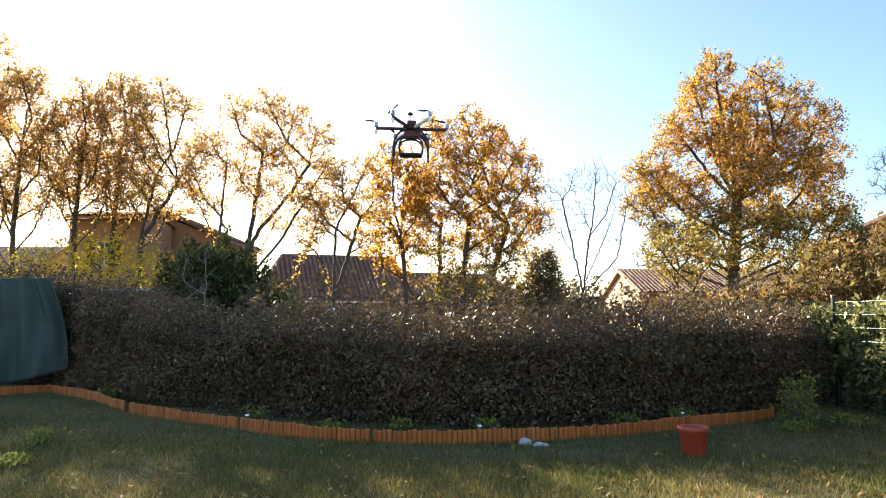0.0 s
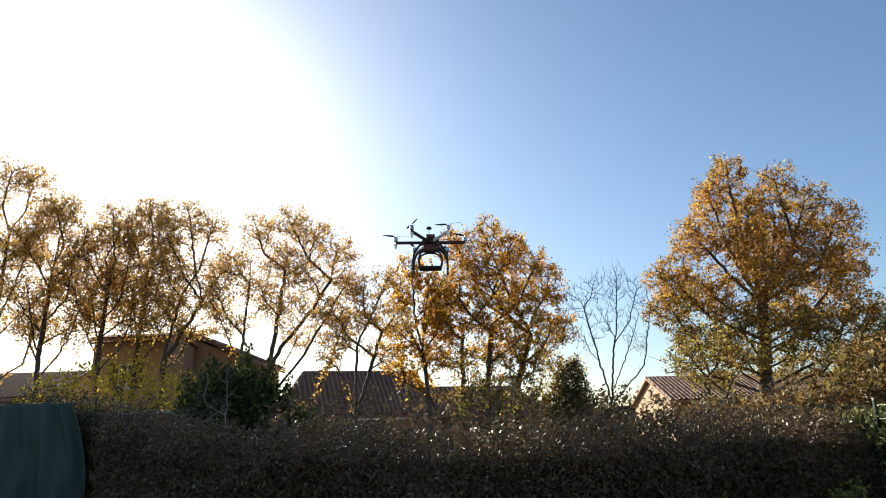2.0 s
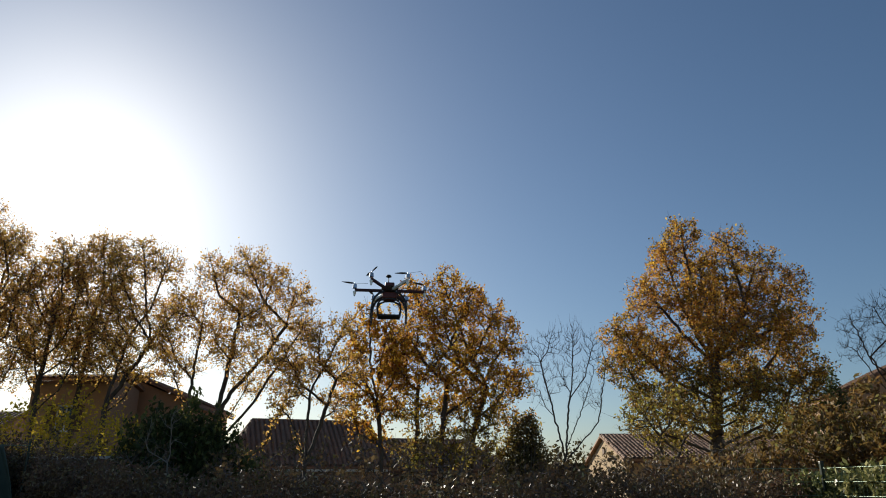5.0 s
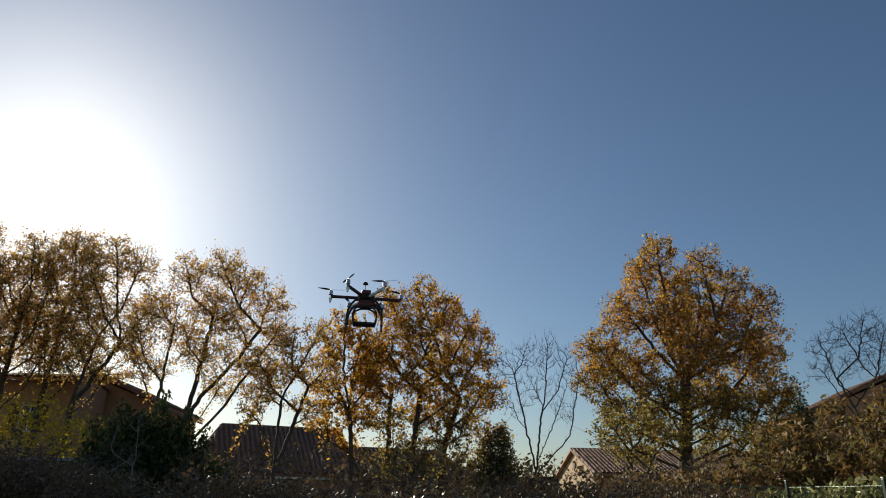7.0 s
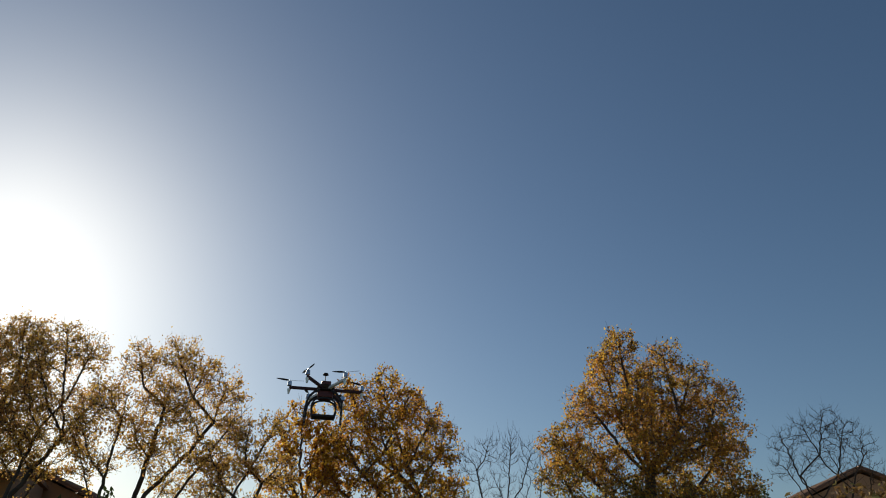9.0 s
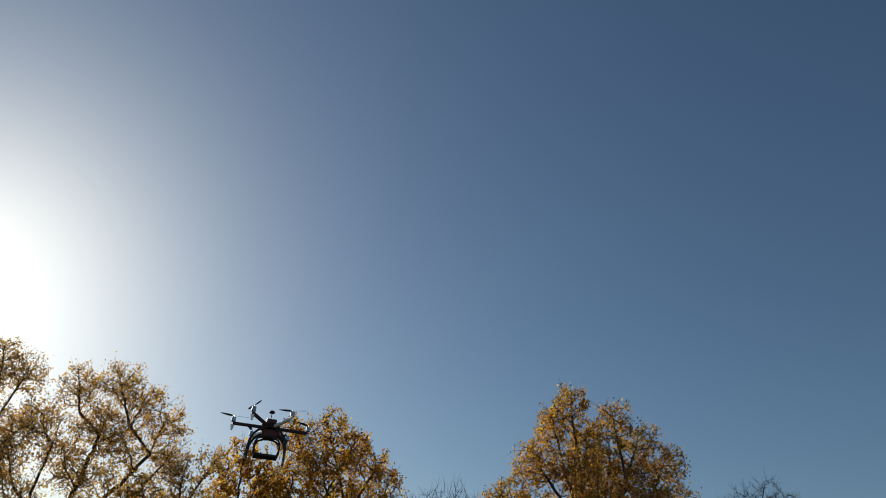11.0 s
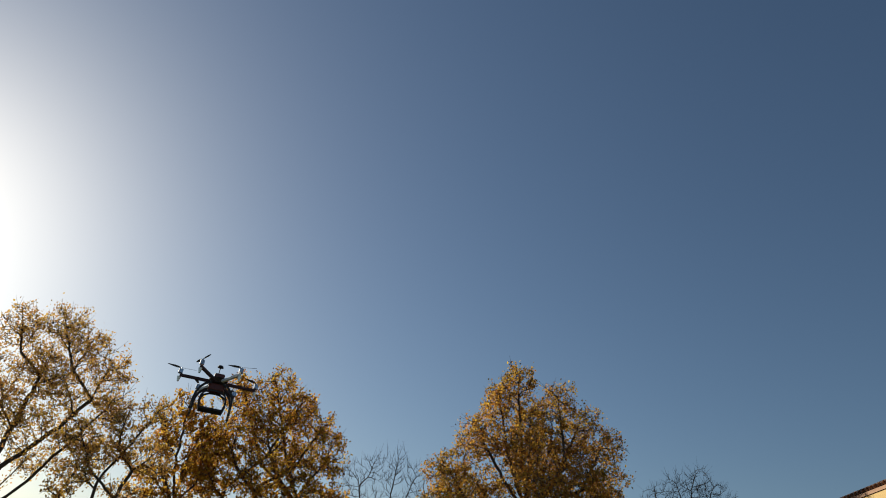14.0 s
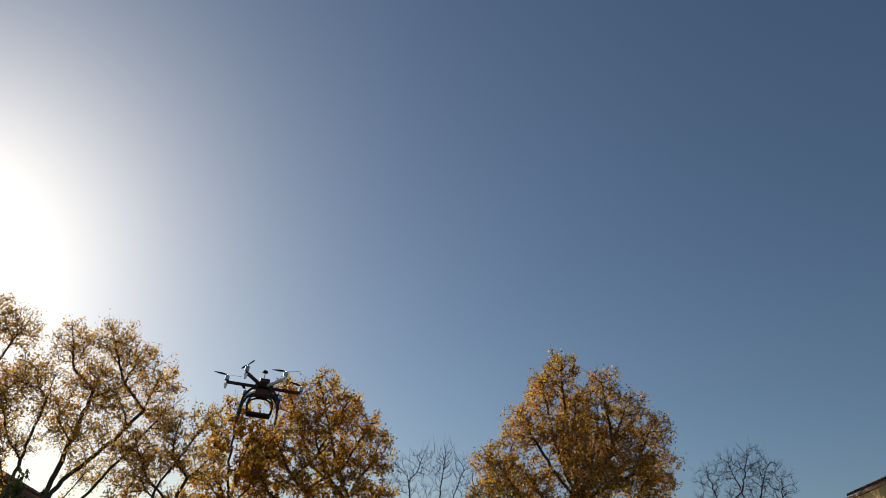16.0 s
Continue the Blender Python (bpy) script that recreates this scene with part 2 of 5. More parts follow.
def leaves(rng, centre, size, wide=0.55, droop=0.0, up=0.0):
    """One folded leaf of two triangles' worth of faces at each centre."""
    n = len(centre)
    d = rng.normal(size=(n, 3))
    d[:, 2] -= droop
    d /= np.linalg.norm(d, axis=1, keepdims=True)
    s = np.cross(d, rng.normal(size=(n, 3)) + np.array([0, 0, up]))
    s /= np.maximum(np.linalg.norm(s, axis=1, keepdims=True), 1e-6)
    nrm = np.cross(d, s)
    ln = (size * rng.uniform(0.6, 1.35, n))[:, None]
    base, tip = centre - d * ln * 0.5, centre + d * ln * 0.5 + nrm * ln * 0.12
    l, r = centre + s * ln * wide * 0.5 + nrm * ln * 0.10, centre - s * ln * wide * 0.5 + nrm * ln * 0.10
    v = np.stack([base, r, tip, l], axis=1).reshape(-1, 3)
    k = (np.arange(n) * 4)[:, None]
    f = np.concatenate([k + np.array([[0, 1, 2]]), k + np.array([[0, 2, 3]])], axis=1).reshape(-1, 3)
    return v, f


def joined(pieces):
    vs, fs, n = [], [], 0
    for v, f in pieces:
        vs.append(v)
        fs.append(f + n)
        n += len(v)
    return np.concatenate(vs), np.concatenate(fs)


# ---- trees: stems grow towards points spread through the crown's lobes ----
def lobe_points(rng, lobes, density):
    out = []
    for cx, cy, cz, rx, ry, rz in lobes:
        n = max(12, int(density * rx * ry * rz * 4.19))
        d = rng.normal(size=(n, 3))
        d /= np.linalg.norm(d, axis=1, keepdims=True)
        rad = rng.uniform(0.05, 1, n) ** 0.42 * (1 + 0.12 * rng.normal(size=n))
        out.append(np.array([cx, cy, cz]) + d * rad[:, None] * np.array([rx, ry, rz]))
    return np.concatenate(out)


def limbs_to(rng, stems, lobes, steep):
    """Main limbs: each leaves a stem low enough to rise steeply to the middle of one lobe, spreading first and then climbing."""
    line = [Vector(a).lerp(Vector(b), i / 8) for st in stems for a, b in zip(st, st[1:]) for i in range(9)]
    out = []
    for cx, cy, cz, rx, ry, rz in sorted(lobes, key=lambda q: -q[2]):
        aim = Vector((cx, cy, cz + rz * 0.3))
        best, cost = None, 1e9
        for q in line:
            flat = math.hypot(aim.x - q.x, aim.y - q.y)
            rise = aim.z - q.z
            if rise < 0.05:
                continue
            c = abs(rise - steep * flat) + 0.35 * flat
            if c < cost:
                best, cost = q, c
        if best is None or (aim - best).length < 0.8:
            continue
        mid = best.lerp(aim, 0.5) + Vector((rng.normal() * 0.06, rng.normal() * 0.06, -0.10)) * (aim - best).length
        mid.x += (aim.x - best.x) * 0.10
        out.append([best, best.lerp(mid, 0.5) + Vector((0, 0, 0.01)), mid, aim])
    return out


def grow(rng, stems, aims, step, reach, kill, rounds=160, inertia=0.45):
    """Space colonisation. Returns nodes, the index of each node's parent and its direction. A stem that starts off the ground joins the nearest node."""
    nodes, parent = [], []
    for line in stems:
        line = [Vector(q) for q in line]
        first = True
        for a, b in zip(line, line[1:]):
            k = max(1, int((b - a).length / step))
            for i in range(0 if first else 1, k + 1):
                q = a.lerp(b, i / k)
                j = Vector((rng.normal(), rng.normal(), 0)) * (step * 0.10 if i else 0)
                if first and i == 0:
                    if a.z > 0.3 and nodes:
                        parent.append(int(np.linalg.norm(np.array(nodes) - np.array(a), axis=1).argmin()))
                    else:
                        parent.append(-1)
                else:
                    parent.append(len(nodes) - 1)
                nodes.append(np.array(q + j))
            first = False
    nodes = np.array(nodes)
    up = np.array([max(p, 0) for p in parent])
    heading = nodes - nodes[up]
    heading /= np.maximum(np.linalg.norm(heading, axis=1, keepdims=True), 1e-6)
    live = aims
    dist = np.full(len(live), 1e9)
    near = np.zeros(len(live), int)
    fresh = np.arange(len(nodes))
    for _ in range(rounds):
        if not len(live) or not len(fresh):
            break
        d = np.linalg.norm(live[:, None] - nodes[fresh][None], axis=2)
        k = d.argmin(1)
        dk = d[np.arange(len(live)), k]
        better = dk < dist
        dist[better], near[better] = dk[better], fresh[k[better]]
        keep = dist > kill
        live, dist, near = live[keep], dist[keep], near[keep]
        pull = dist < reach
        if not pull.any():
            break
        ids = np.unique(near[pull])
        born = np.bincount(np.maximum(parent, 0), minlength=len(nodes))
        ids = ids[born[ids] < 3]
        if not len(ids):
            break
        way = np.zeros((len(nodes), 3))
        np.add.at(way, near[pull], (live[pull] - nodes[near[pull]]) / dist[pull][:, None])
        way = way[ids]
        way /= np.maximum(np.linalg.norm(way, axis=1, keepdims=True), 1e-6)
        way += rng.normal(size=way.shape) * 0.12 + np.array([0, 0, 0.22]) + heading[ids] * inertia
        way /= np.linalg.norm(way, axis=1, keepdims=True)
        more = nodes[ids] + way * step
        fresh = np.arange(len(nodes), len(nodes) + len(more))
        nodes = np.concatenate([nodes, more])
        heading = np.concatenate([heading, way])
        parent += list(ids)
    return nodes, np.array(parent), heading


def limb_radii(parent, tip, power, cap):
    r = np.zeros(len(parent))
    kids = np.zeros(len(parent), int)
    acc = np.zeros(len(parent))
    for i in range(len(parent) - 1, -1, -1):
        r[i] = max(tip, acc[i] ** (1 / power))
        if parent[i] >= 0:
            acc[parent[i]] += r[i] ** power
            kids[parent[i]] += 1
    return np.minimum(r, cap), kids


def tree(name, place, stems, lobes, label, category="tree", seed=1, density=6.0, step=0.28, tip=0.009, power=2.05, cap=0.28,
         bark=None, leaf=None, per=9, leaf_size=0.13, spread=0.06, thin=0.035, group="", wide=0.6, low_leaf=None, low=0.0, k=1.0, twigs=2, gaps=1.3, rise=0.55, steep=1.15, shoots=0.25, full=0.72):
    """stems and lobes are given from the tree's foot; k: a taller, wider tree further off; shoots: the share of ends with a long upright shoot."""
    rng = np.random.default_rng(seed)
    lift = EYE * (1 - k)
    place = (place[0] * k, place[1] * k, 0)
    stems = [[(x * k, y * k, z * k + (lift if z > 0 else 0)) for x, y, z in line] for line in stems]
    lobes = [(x * k, y * k, z * k + lift, a * k, b * k, c * k) for x, y, z, a, b, c in lobes]
    density, step, tip, cap, spread, thin, low = density / k ** 3, step * k, tip * k, cap * k, spread * k, thin * k, low * k + lift
    top = thing(name, pose(*place), label, category, group)
    aims = lobe_points(rng, lobes, density)
    nodes, parent, heading = grow(rng, stems + limbs_to(rng, stems, lobes, steep), aims, step, step * 10, step * 1.15, 220)
    r, kids = limb_radii(parent, tip, power, cap)
    e = np.where(parent >= 0)[0]
    e = e[np.linalg.norm(nodes[e] - nodes[parent[e]], axis=1) > 0.001]
    ra = np.minimum(r[parent[e]], r[e] * 1.35)
    a, b = nodes[parent[e]], nodes[e]
    sides = 6 if cap > 0.1 else 5
    pieces = [tubes(a, b, ra, r[e], sides)]
    # side twigs at the thin ends, and long upright shoots at some tips
    ends = np.repeat(np.where(r < thin)[0], twigs)
    last = np.where(kids == 0)[0]
    last = last[rng.random(len(last)) < shoots]
    long = np.concatenate([rng.uniform(0.7, 1.7, len(ends)), rng.uniform(1.6, 3.2, len(last))])
    loose = np.concatenate([np.full(len(ends), 0.75), np.full(len(last), 0.2)])[:, None]
    ends = np.concatenate([ends, last])
    way = heading[ends] * 0.7 + rng.normal(size=(len(ends), 3)) * loose + np.array([0, 0, rise])
    way /= np.linalg.norm(way, axis=1, keepdims=True)
    tw = nodes[ends] + way * (step * long)[:, None]
    pieces.append(tubes(nodes[ends], tw, np.full(len(ends), tip * 0.75), np.full(len(ends), tip * 0.3), sides))
    shade_smooth(part("trunk", joined(pieces), bark or M_BARK, top))
    if leaf:
        # patchy: some twigs have shed their leaves; the others carry them along their length
        mid = (nodes[ends] + tw) / 2
        clump = np.array([noise.noise(Vector(q) * (1.7 / k) + Vector((seed, 0, 0))) for q in mid])
        hold = np.repeat(np.clip(rng.normal(full, 0.3, len(mid)) + gaps * clump, 0.0, 1), per)
        n = len(mid) * per
        i = np.repeat(np.arange(len(mid)), per)
        u = rng.random(n)[:, None]
        at = nodes[ends][i] * (1 - u) + tw[i] * u + rng.normal(size=(n, 3)) * spread
        at = at[rng.random(n) < hold]
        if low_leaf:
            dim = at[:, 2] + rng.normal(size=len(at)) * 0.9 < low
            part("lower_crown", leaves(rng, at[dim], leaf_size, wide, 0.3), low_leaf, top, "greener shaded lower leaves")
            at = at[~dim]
        part("crown", leaves(rng, at, leaf_size, wide, 0.3), leaf, top)
    return top


# ---- ground: one sheet to the horizon ----
def build_ground():
    rng = np.random.default_rng(3)
    bm = bmesh.new()
    rings = [0, 2, 4, 5, 6, 7, 8, 9, 10, 11, 12, 14, 16, 20, 26, 34, 46, 70, 120, 300, 900, 3000]
    prev = [bm.verts.new((0, 0, 0))]
    for r in rings[1:]:
        ring = []
        for k in range(64):
            a = 2 * math.pi * k / 64
            x, y = r * math.cos(a), r * math.sin(a)
            z = 0.03 * noise.noise((x * 0.5, y * 0.5, 3)) if r < 16 else 0
            ring.append(bm.verts.new((x, y, z)))
        for k in range(64):
            n = (k + 1) % 64
            if len(prev) == 1:
                bm.faces.new((prev[0], ring[k], ring[n]))
            else:
                bm.faces.new((prev[k], ring[k], ring[n], prev[n]))
        prev = ring
    g = shade_smooth(part("ground", bm, M_GROUND))
    return tagged(g, "mown autumn lawn with worn brownish soil patches", "ground", kind="structure")


build_ground()


def build_grass():
    rng = np.random.default_rng(5)
    n = 230000
    y = 5.2 + rng.random(n) ** 1.25 * 10.5
    x = rng.uniform(-0.78, 0.72, n) * (y + 0.6)
    rest = 130000
    x = np.concatenate([x, rng.uniform(-11, 6.9, rest)])
    y = np.concatenate([y, rng.uniform(-9, 7.5, rest)])
    n = len(x)
    keep = np.array([noise.noise((a * 0.8, b * 0.8, 0)) * 0.6 + 0.72 for a, b in zip(x, y)]) > rng.random(n) * 0.75
    x, y = x[keep], y[keep]
    n = len(x)
    h = rng.uniform(0.025, 0.065, n) * np.where(rng.random(n) < 0.03, 2.2, 1)
    a = rng.uniform(0, 2 * np.pi, n)
    w = rng.uniform(0.005, 0.010, n)
    lean = rng.normal(size=(n, 2)) * 0.45 * h[:, None]
    z = np.zeros(n) - 0.01
    v = np.stack([np.stack([x - np.cos(a) * w, y - np.sin(a) * w, z], 1), np.stack([x + np.cos(a) * w, y + np.sin(a) * w, z], 1),
                  np.stack([x + lean[:, 0], y + lean[:, 1], h], 1)], 1).reshape(-1, 3)
    f = np.arange(3 * n).reshape(-1, 3)
    tagged(part("grass", (v, f), M_GRASS), "short uneven lawn grass with dry blades", "grass", kind="stuff")
    m = 1400
    y = 5.4 + rng.random(m) * 7
    x = rng.uniform(-0.75, 0.7, m) * y
    c = np.stack([x, y, rng.uniform(0.03, 0.06, m)], 1)
    tagged(part("fallen_leaves", leaves(rng, c, 0.07, 0.6, 0, 6), M_LITTER), "scattered dry brown leaves lying in grass", "leaves", kind="stuff")


build_grass()


# ---- hedges ----
def along(path, s):
    """Points and unit normals (towards the left of the way) at the shares s of a polyline."""
    p = np.array(path, float)
    seg = np.linalg.norm(np.diff(p, axis=0), axis=1)
    at = np.concatenate([[0], np.cumsum(seg)]) / seg.sum()
    x, y = np.interp(s, at, p[:, 0]), np.interp(s, at, p[:, 1])
    e = 0.02
    dx = np.interp(s + e, at, p[:, 0]) - np.interp(s - e, at, p[:, 0])
    dy = np.interp(s + e, at, p[:, 1]) - np.interp(s - e, at, p[:, 1])
    d = np.hypot(dx, dy)
    return x, y, -dy / d, dx / d, seg.sum()


def hedge(path, heights, depth, count, mat, label, seed, size=0.075, tuft=0.25, stems=160):
    """A clipped row of shrubs: leaves thick on the faces and top, stems within. heights: at even shares of the way."""
    rng = np.random.default_rng(seed)
    top = thing("hedge", pose(path[0][0], path[0][1], 0), label, "hedge")
    off = np.array([path[0][0], path[0][1], 0])

    def place(s, q, h):
        x, y, nx, ny, _ = along(path, s)
        H = np.interp(s, np.linspace(0, 1, len(heights)), heights)
        wob = np.array([noise.noise((a * 11, seed, b * 2)) + 0.5 * noise.noise((a * 37, seed, b * 6)) for a, b in zip(s, h)])
        q = q * depth / 2 * (1 + 0.5 * wob)
        return np.stack([x + nx * q, y + ny * q, h * H * (1 + 0.13 * wob)], 1) - off
    n = count
    s = rng.random(n)
    face = rng.random(n)
    q = np.where(face < 0.55, -1 + 0.45 * rng.random(n) ** 1.6, rng.uniform(-1, 1, n))
    h = np.where(face < 0.55, rng.random(n) ** 0.85, np.where(face < 0.8, 1 - 0.22 * rng.random(n) ** 2, rng.random(n)))
    h = np.maximum(h, 0.05)
    c = place(s, q, h)
    c[:, 2] += np.where((face > 0.55) & (face < 0.8), rng.random(n) ** 2.2 * tuft * 1.3, 0)
    part("foliage", leaves(rng, c, size, 0.5, 0.0), mat, top)
    # stems and upright shoots
    s = rng.random(stems)
    foot = place(s, rng.uniform(-0.6, 0.6, stems), np.full(stems, 0.001))
    tipp = place(np.clip(s + rng.normal(size=stems) * 0.008, 0, 1), rng.uniform(-0.9, 0.9, stems), rng.uniform(0.8, 1.08, stems))
    tipp[:, 2] += rng.random(stems) ** 2 * tuft
    part("stem_mass", tubes(foot, tipp, np.full(stems, 0.014), np.full(stems, 0.004), 5), M_GREY_BARK, top, "thin grey upright shoots")
    # opaque dark core in place of inner twigs, added to block light
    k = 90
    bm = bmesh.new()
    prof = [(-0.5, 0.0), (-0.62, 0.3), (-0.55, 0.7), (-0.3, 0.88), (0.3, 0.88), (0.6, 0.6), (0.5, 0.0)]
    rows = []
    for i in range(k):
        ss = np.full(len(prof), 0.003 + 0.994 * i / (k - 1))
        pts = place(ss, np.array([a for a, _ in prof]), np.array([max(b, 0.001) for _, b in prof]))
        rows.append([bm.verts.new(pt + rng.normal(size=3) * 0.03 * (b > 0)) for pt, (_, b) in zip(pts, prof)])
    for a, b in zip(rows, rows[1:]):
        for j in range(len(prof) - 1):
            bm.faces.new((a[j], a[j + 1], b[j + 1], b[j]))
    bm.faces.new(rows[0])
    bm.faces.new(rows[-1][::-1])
    part("twig_mass", bm, M_HEDGE_CORE, top, "opaque dark core added in place of twigs to block light")
    return top


hedge([(-10.6, 16.6), (-8.2, 15.6), (-4.6, 12.6), (-1.6, 10.8), (0.6, 10.3), (3.2, 10.9), (5.0, 11.8), (6.85, 12.9)], [2.35, 2.15, 1.68, 1.38, 1.28, 1.25, 1.24, 1.26, 1.30, 1.30],
      1.1, 130000, M_HEDGE, "dark purplish brown leafy hedge behind the orange edging", 11, tuft=0.42, stems=420)
hedge([(7.05, 13.3), (7.42, 12.5), (7.48, 7.0), (7.5, 1.0)], [1.5, 1.7, 1.8, 1.9], 0.85, 42000, M_LAUREL, "green laurel hedge growing through a wire mesh fence", 12, 0.13)


hedge([(-70.0, 66.0), (-20.0, 64.0), (20.0, 66.0), (75.0, 62.0)], [4.2, 3.6, 4.4, 3.4, 3.9, 3.3, 4.0, 4.4], 3.0, 26000, M_FAR_ROW, "distant dark row of garden trees and shrubs", 13, 0.45, 1.2, 300)


# ---- trees ----
def tall_lobes(rng, n, wide, z0, z1, r):
    out = []
    for i in range(n):
        f = (i + 0.5) / n
        reach = wide * (0.45 + 0.75 * math.sin(math.pi * min(1, 0.25 + 0.72 * f)))
        a = i * 2.4
        out.append((math.cos(a) * reach * 0.62, math.sin(a) * reach * 0.55, z0 + (z1 - z0) * f, r * rng.uniform(0.8, 1.15), r * rng.uniform(0.8, 1.15), r * rng.uniform(0.75, 1.0)))
    return out


tree("oak_tree", (11.1, 26.0, 0), [[(0, 0, -0.1), (-0.05, 0, 2.6), (0.15, 0, 4.4), (0.3, 0, 6.0)]],
     [(-0.4, 0, 11.1, 0.7, 0.9, 0.9), (-1.1, 0.2, 10.2, 0.7, 1.0, 0.8), (0.4, 0.3, 9.9, 0.9, 1.0, 0.8), (1.4, 0.2, 9.4, 0.8, 0.9, 0.8), (2.2, 0.0, 8.5, 0.9, 1.0, 0.8), (0.2, -0.4, 7.5, 1.0, 1.0, 0.8), (0.6, 0.4, 5.6, 1.0, 1.0, 0.7), (2.9, -0.3, 6.4, 0.9, 0.9, 0.7), (-2.2, 0.2, 6.0, 0.9, 0.9, 0.7), (1.5, 0, 10.7, 0.75, 0.9, 0.9), (2.6, 0.1, 9.9, 0.8, 1.0, 0.85), (3.6, -0.1, 9.0, 0.8, 1.0, 0.9),
      (3.8, 0.2, 7.4, 0.85, 1.1, 0.85), (-2.0, -0.2, 8.4, 0.95, 1.2, 0.9), (-3.1, 0.1, 7.0, 0.9, 1.1, 0.8), (-3.3, -0.2, 5.8, 0.8, 1.0, 0.7), (-0.6, -0.8, 8.3, 1.1, 1.1, 1.0), (1.0, 0.7, 8.3, 1.2, 1.2, 1.0),
      (2.2, -0.7, 7.3, 1.1, 1.1, 0.9), (-1.5, 0.8, 6.6, 1.2, 1.1, 0.9), (0.3, -1.4, 6.6, 1.2, 1.0, 0.9), (3.8, 0, 5.6, 0.9, 1.1, 0.8), (2.2, 0.9, 5.7, 1.1, 1.0, 0.8), (-2.6, -0.6, 4.6, 1.0, 1.0, 0.65),
      (-1.2, -1.2, 5.0, 1.1, 1.0, 0.7), (1.2, -1.1, 4.9, 1.1, 1.0, 0.7), (3.6, 0.1, 4.3, 0.95, 1.0, 0.6), (2.3, -0.5, 3.8, 1.0, 0.9, 0.5), (0.9, -0.8, 4.2, 1.2, 0.8, 0.6), (3.0, -0.4, 4.9, 0.9, 0.9, 0.6), (-1.8, -0.6, 4.2, 1.0, 0.8, 0.6), (3.0, 0.2, 3.4, 0.9, 0.8, 0.5), (4.2, 0, 5.1, 0.6, 0.8, 0.7), (1.4, 0.6, 3.5, 1.0, 0.8, 0.5), (-1.6, 0.2, 3.2, 1.0, 0.8, 0.5), (-0.9, -0.6, 3.8, 1.1, 0.8, 0.5), (-2.6, 0.3, 3.6, 0.8, 0.8, 0.45)],
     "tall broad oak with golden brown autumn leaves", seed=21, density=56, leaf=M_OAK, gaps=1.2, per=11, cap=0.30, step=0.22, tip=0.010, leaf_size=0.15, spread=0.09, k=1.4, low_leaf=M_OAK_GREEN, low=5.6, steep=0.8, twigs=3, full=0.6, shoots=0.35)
tree("small_oak", (7.85, 22.0, 0), [[(0, 0, -0.1), (0.05, 0, 1.9)], [(0.0, 0, 1.9), (0.5, 0, 2.9)], [(0.0, 0, 1.9), (-0.4, 0, 2.9)]],
     [(-0.7, 0, 3.5, 0.8, 0.7, 0.5), (0.3, 0, 3.9, 0.9, 0.7, 0.5), (1.1, 0, 3.6, 0.7, 0.6, 0.45)],
     "small forked oak with dull greenish leaves", seed=25, density=60, leaf=M_OAK_GREEN, gaps=0.8, per=8, cap=0.09, step=0.2, tip=0.008, leaf_size=0.16, k=1.4)
tree("oak_tree", (0.22, 24.0, 0), [[(-0.25, 0, -0.1), (-0.35, 0, 2.8), (-0.3, 0, 5.0)], [(0.45, 0.1, -0.1), (0.5, 0, 3.0), (0.75, 0, 5.2)], [(1.3, 0.3, -0.1), (1.6, 0.2, 3.2), (2.1, 0, 4.8)]],
     [(0.6, 0, 8.3, 0.75, 0.9, 0.75), (-0.4, 0.1, 7.9, 0.8, 0.9, 0.8), (1.5, 0, 7.7, 0.8, 0.9, 0.75), (2.4, 0, 7.2, 0.75, 0.9, 0.7), (2.8, 0.1, 6.2, 0.65, 0.9, 0.7), (0.5, -0.5, 6.8, 1.1, 1.1, 0.8),
      (1.9, 0.4, 6.3, 1.0, 1.1, 0.8), (-0.6, 0.3, 6.4, 0.9, 1.0, 0.8), (-0.9, 0, 5.2, 0.9, 1.0, 0.7), (0.4, -0.6, 5.4, 1.1, 1.0, 0.8), (1.7, -0.4, 5.0, 1.0, 1.0, 0.7), (2.95, 0, 4.9, 0.75, 0.9, 0.7),
      (0.9, 0.5, 4.2, 1.0, 0.9, 0.6), (-0.5, -0.3, 4.0, 0.8, 0.9, 0.6), (2.3, -0.3, 3.9, 0.9, 0.8, 0.6), (3.3, 0, 3.5, 0.6, 0.7, 0.7), (1.4, -0.4, 3.1, 0.9, 0.7, 0.45), (0.1, 0, 3.2, 0.8, 0.7, 0.4), (-0.3, -0.5, 2.5, 0.9, 0.6, 0.45), (1.0, -0.5, 2.4, 1.0, 0.6, 0.45), (2.2, -0.4, 2.6, 0.9, 0.6, 0.5), (3.1, 0, 2.6, 0.6, 0.6, 0.5)],
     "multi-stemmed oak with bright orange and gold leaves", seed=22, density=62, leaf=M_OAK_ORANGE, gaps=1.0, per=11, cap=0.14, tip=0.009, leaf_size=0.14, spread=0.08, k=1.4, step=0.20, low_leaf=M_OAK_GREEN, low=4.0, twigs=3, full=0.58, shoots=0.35)
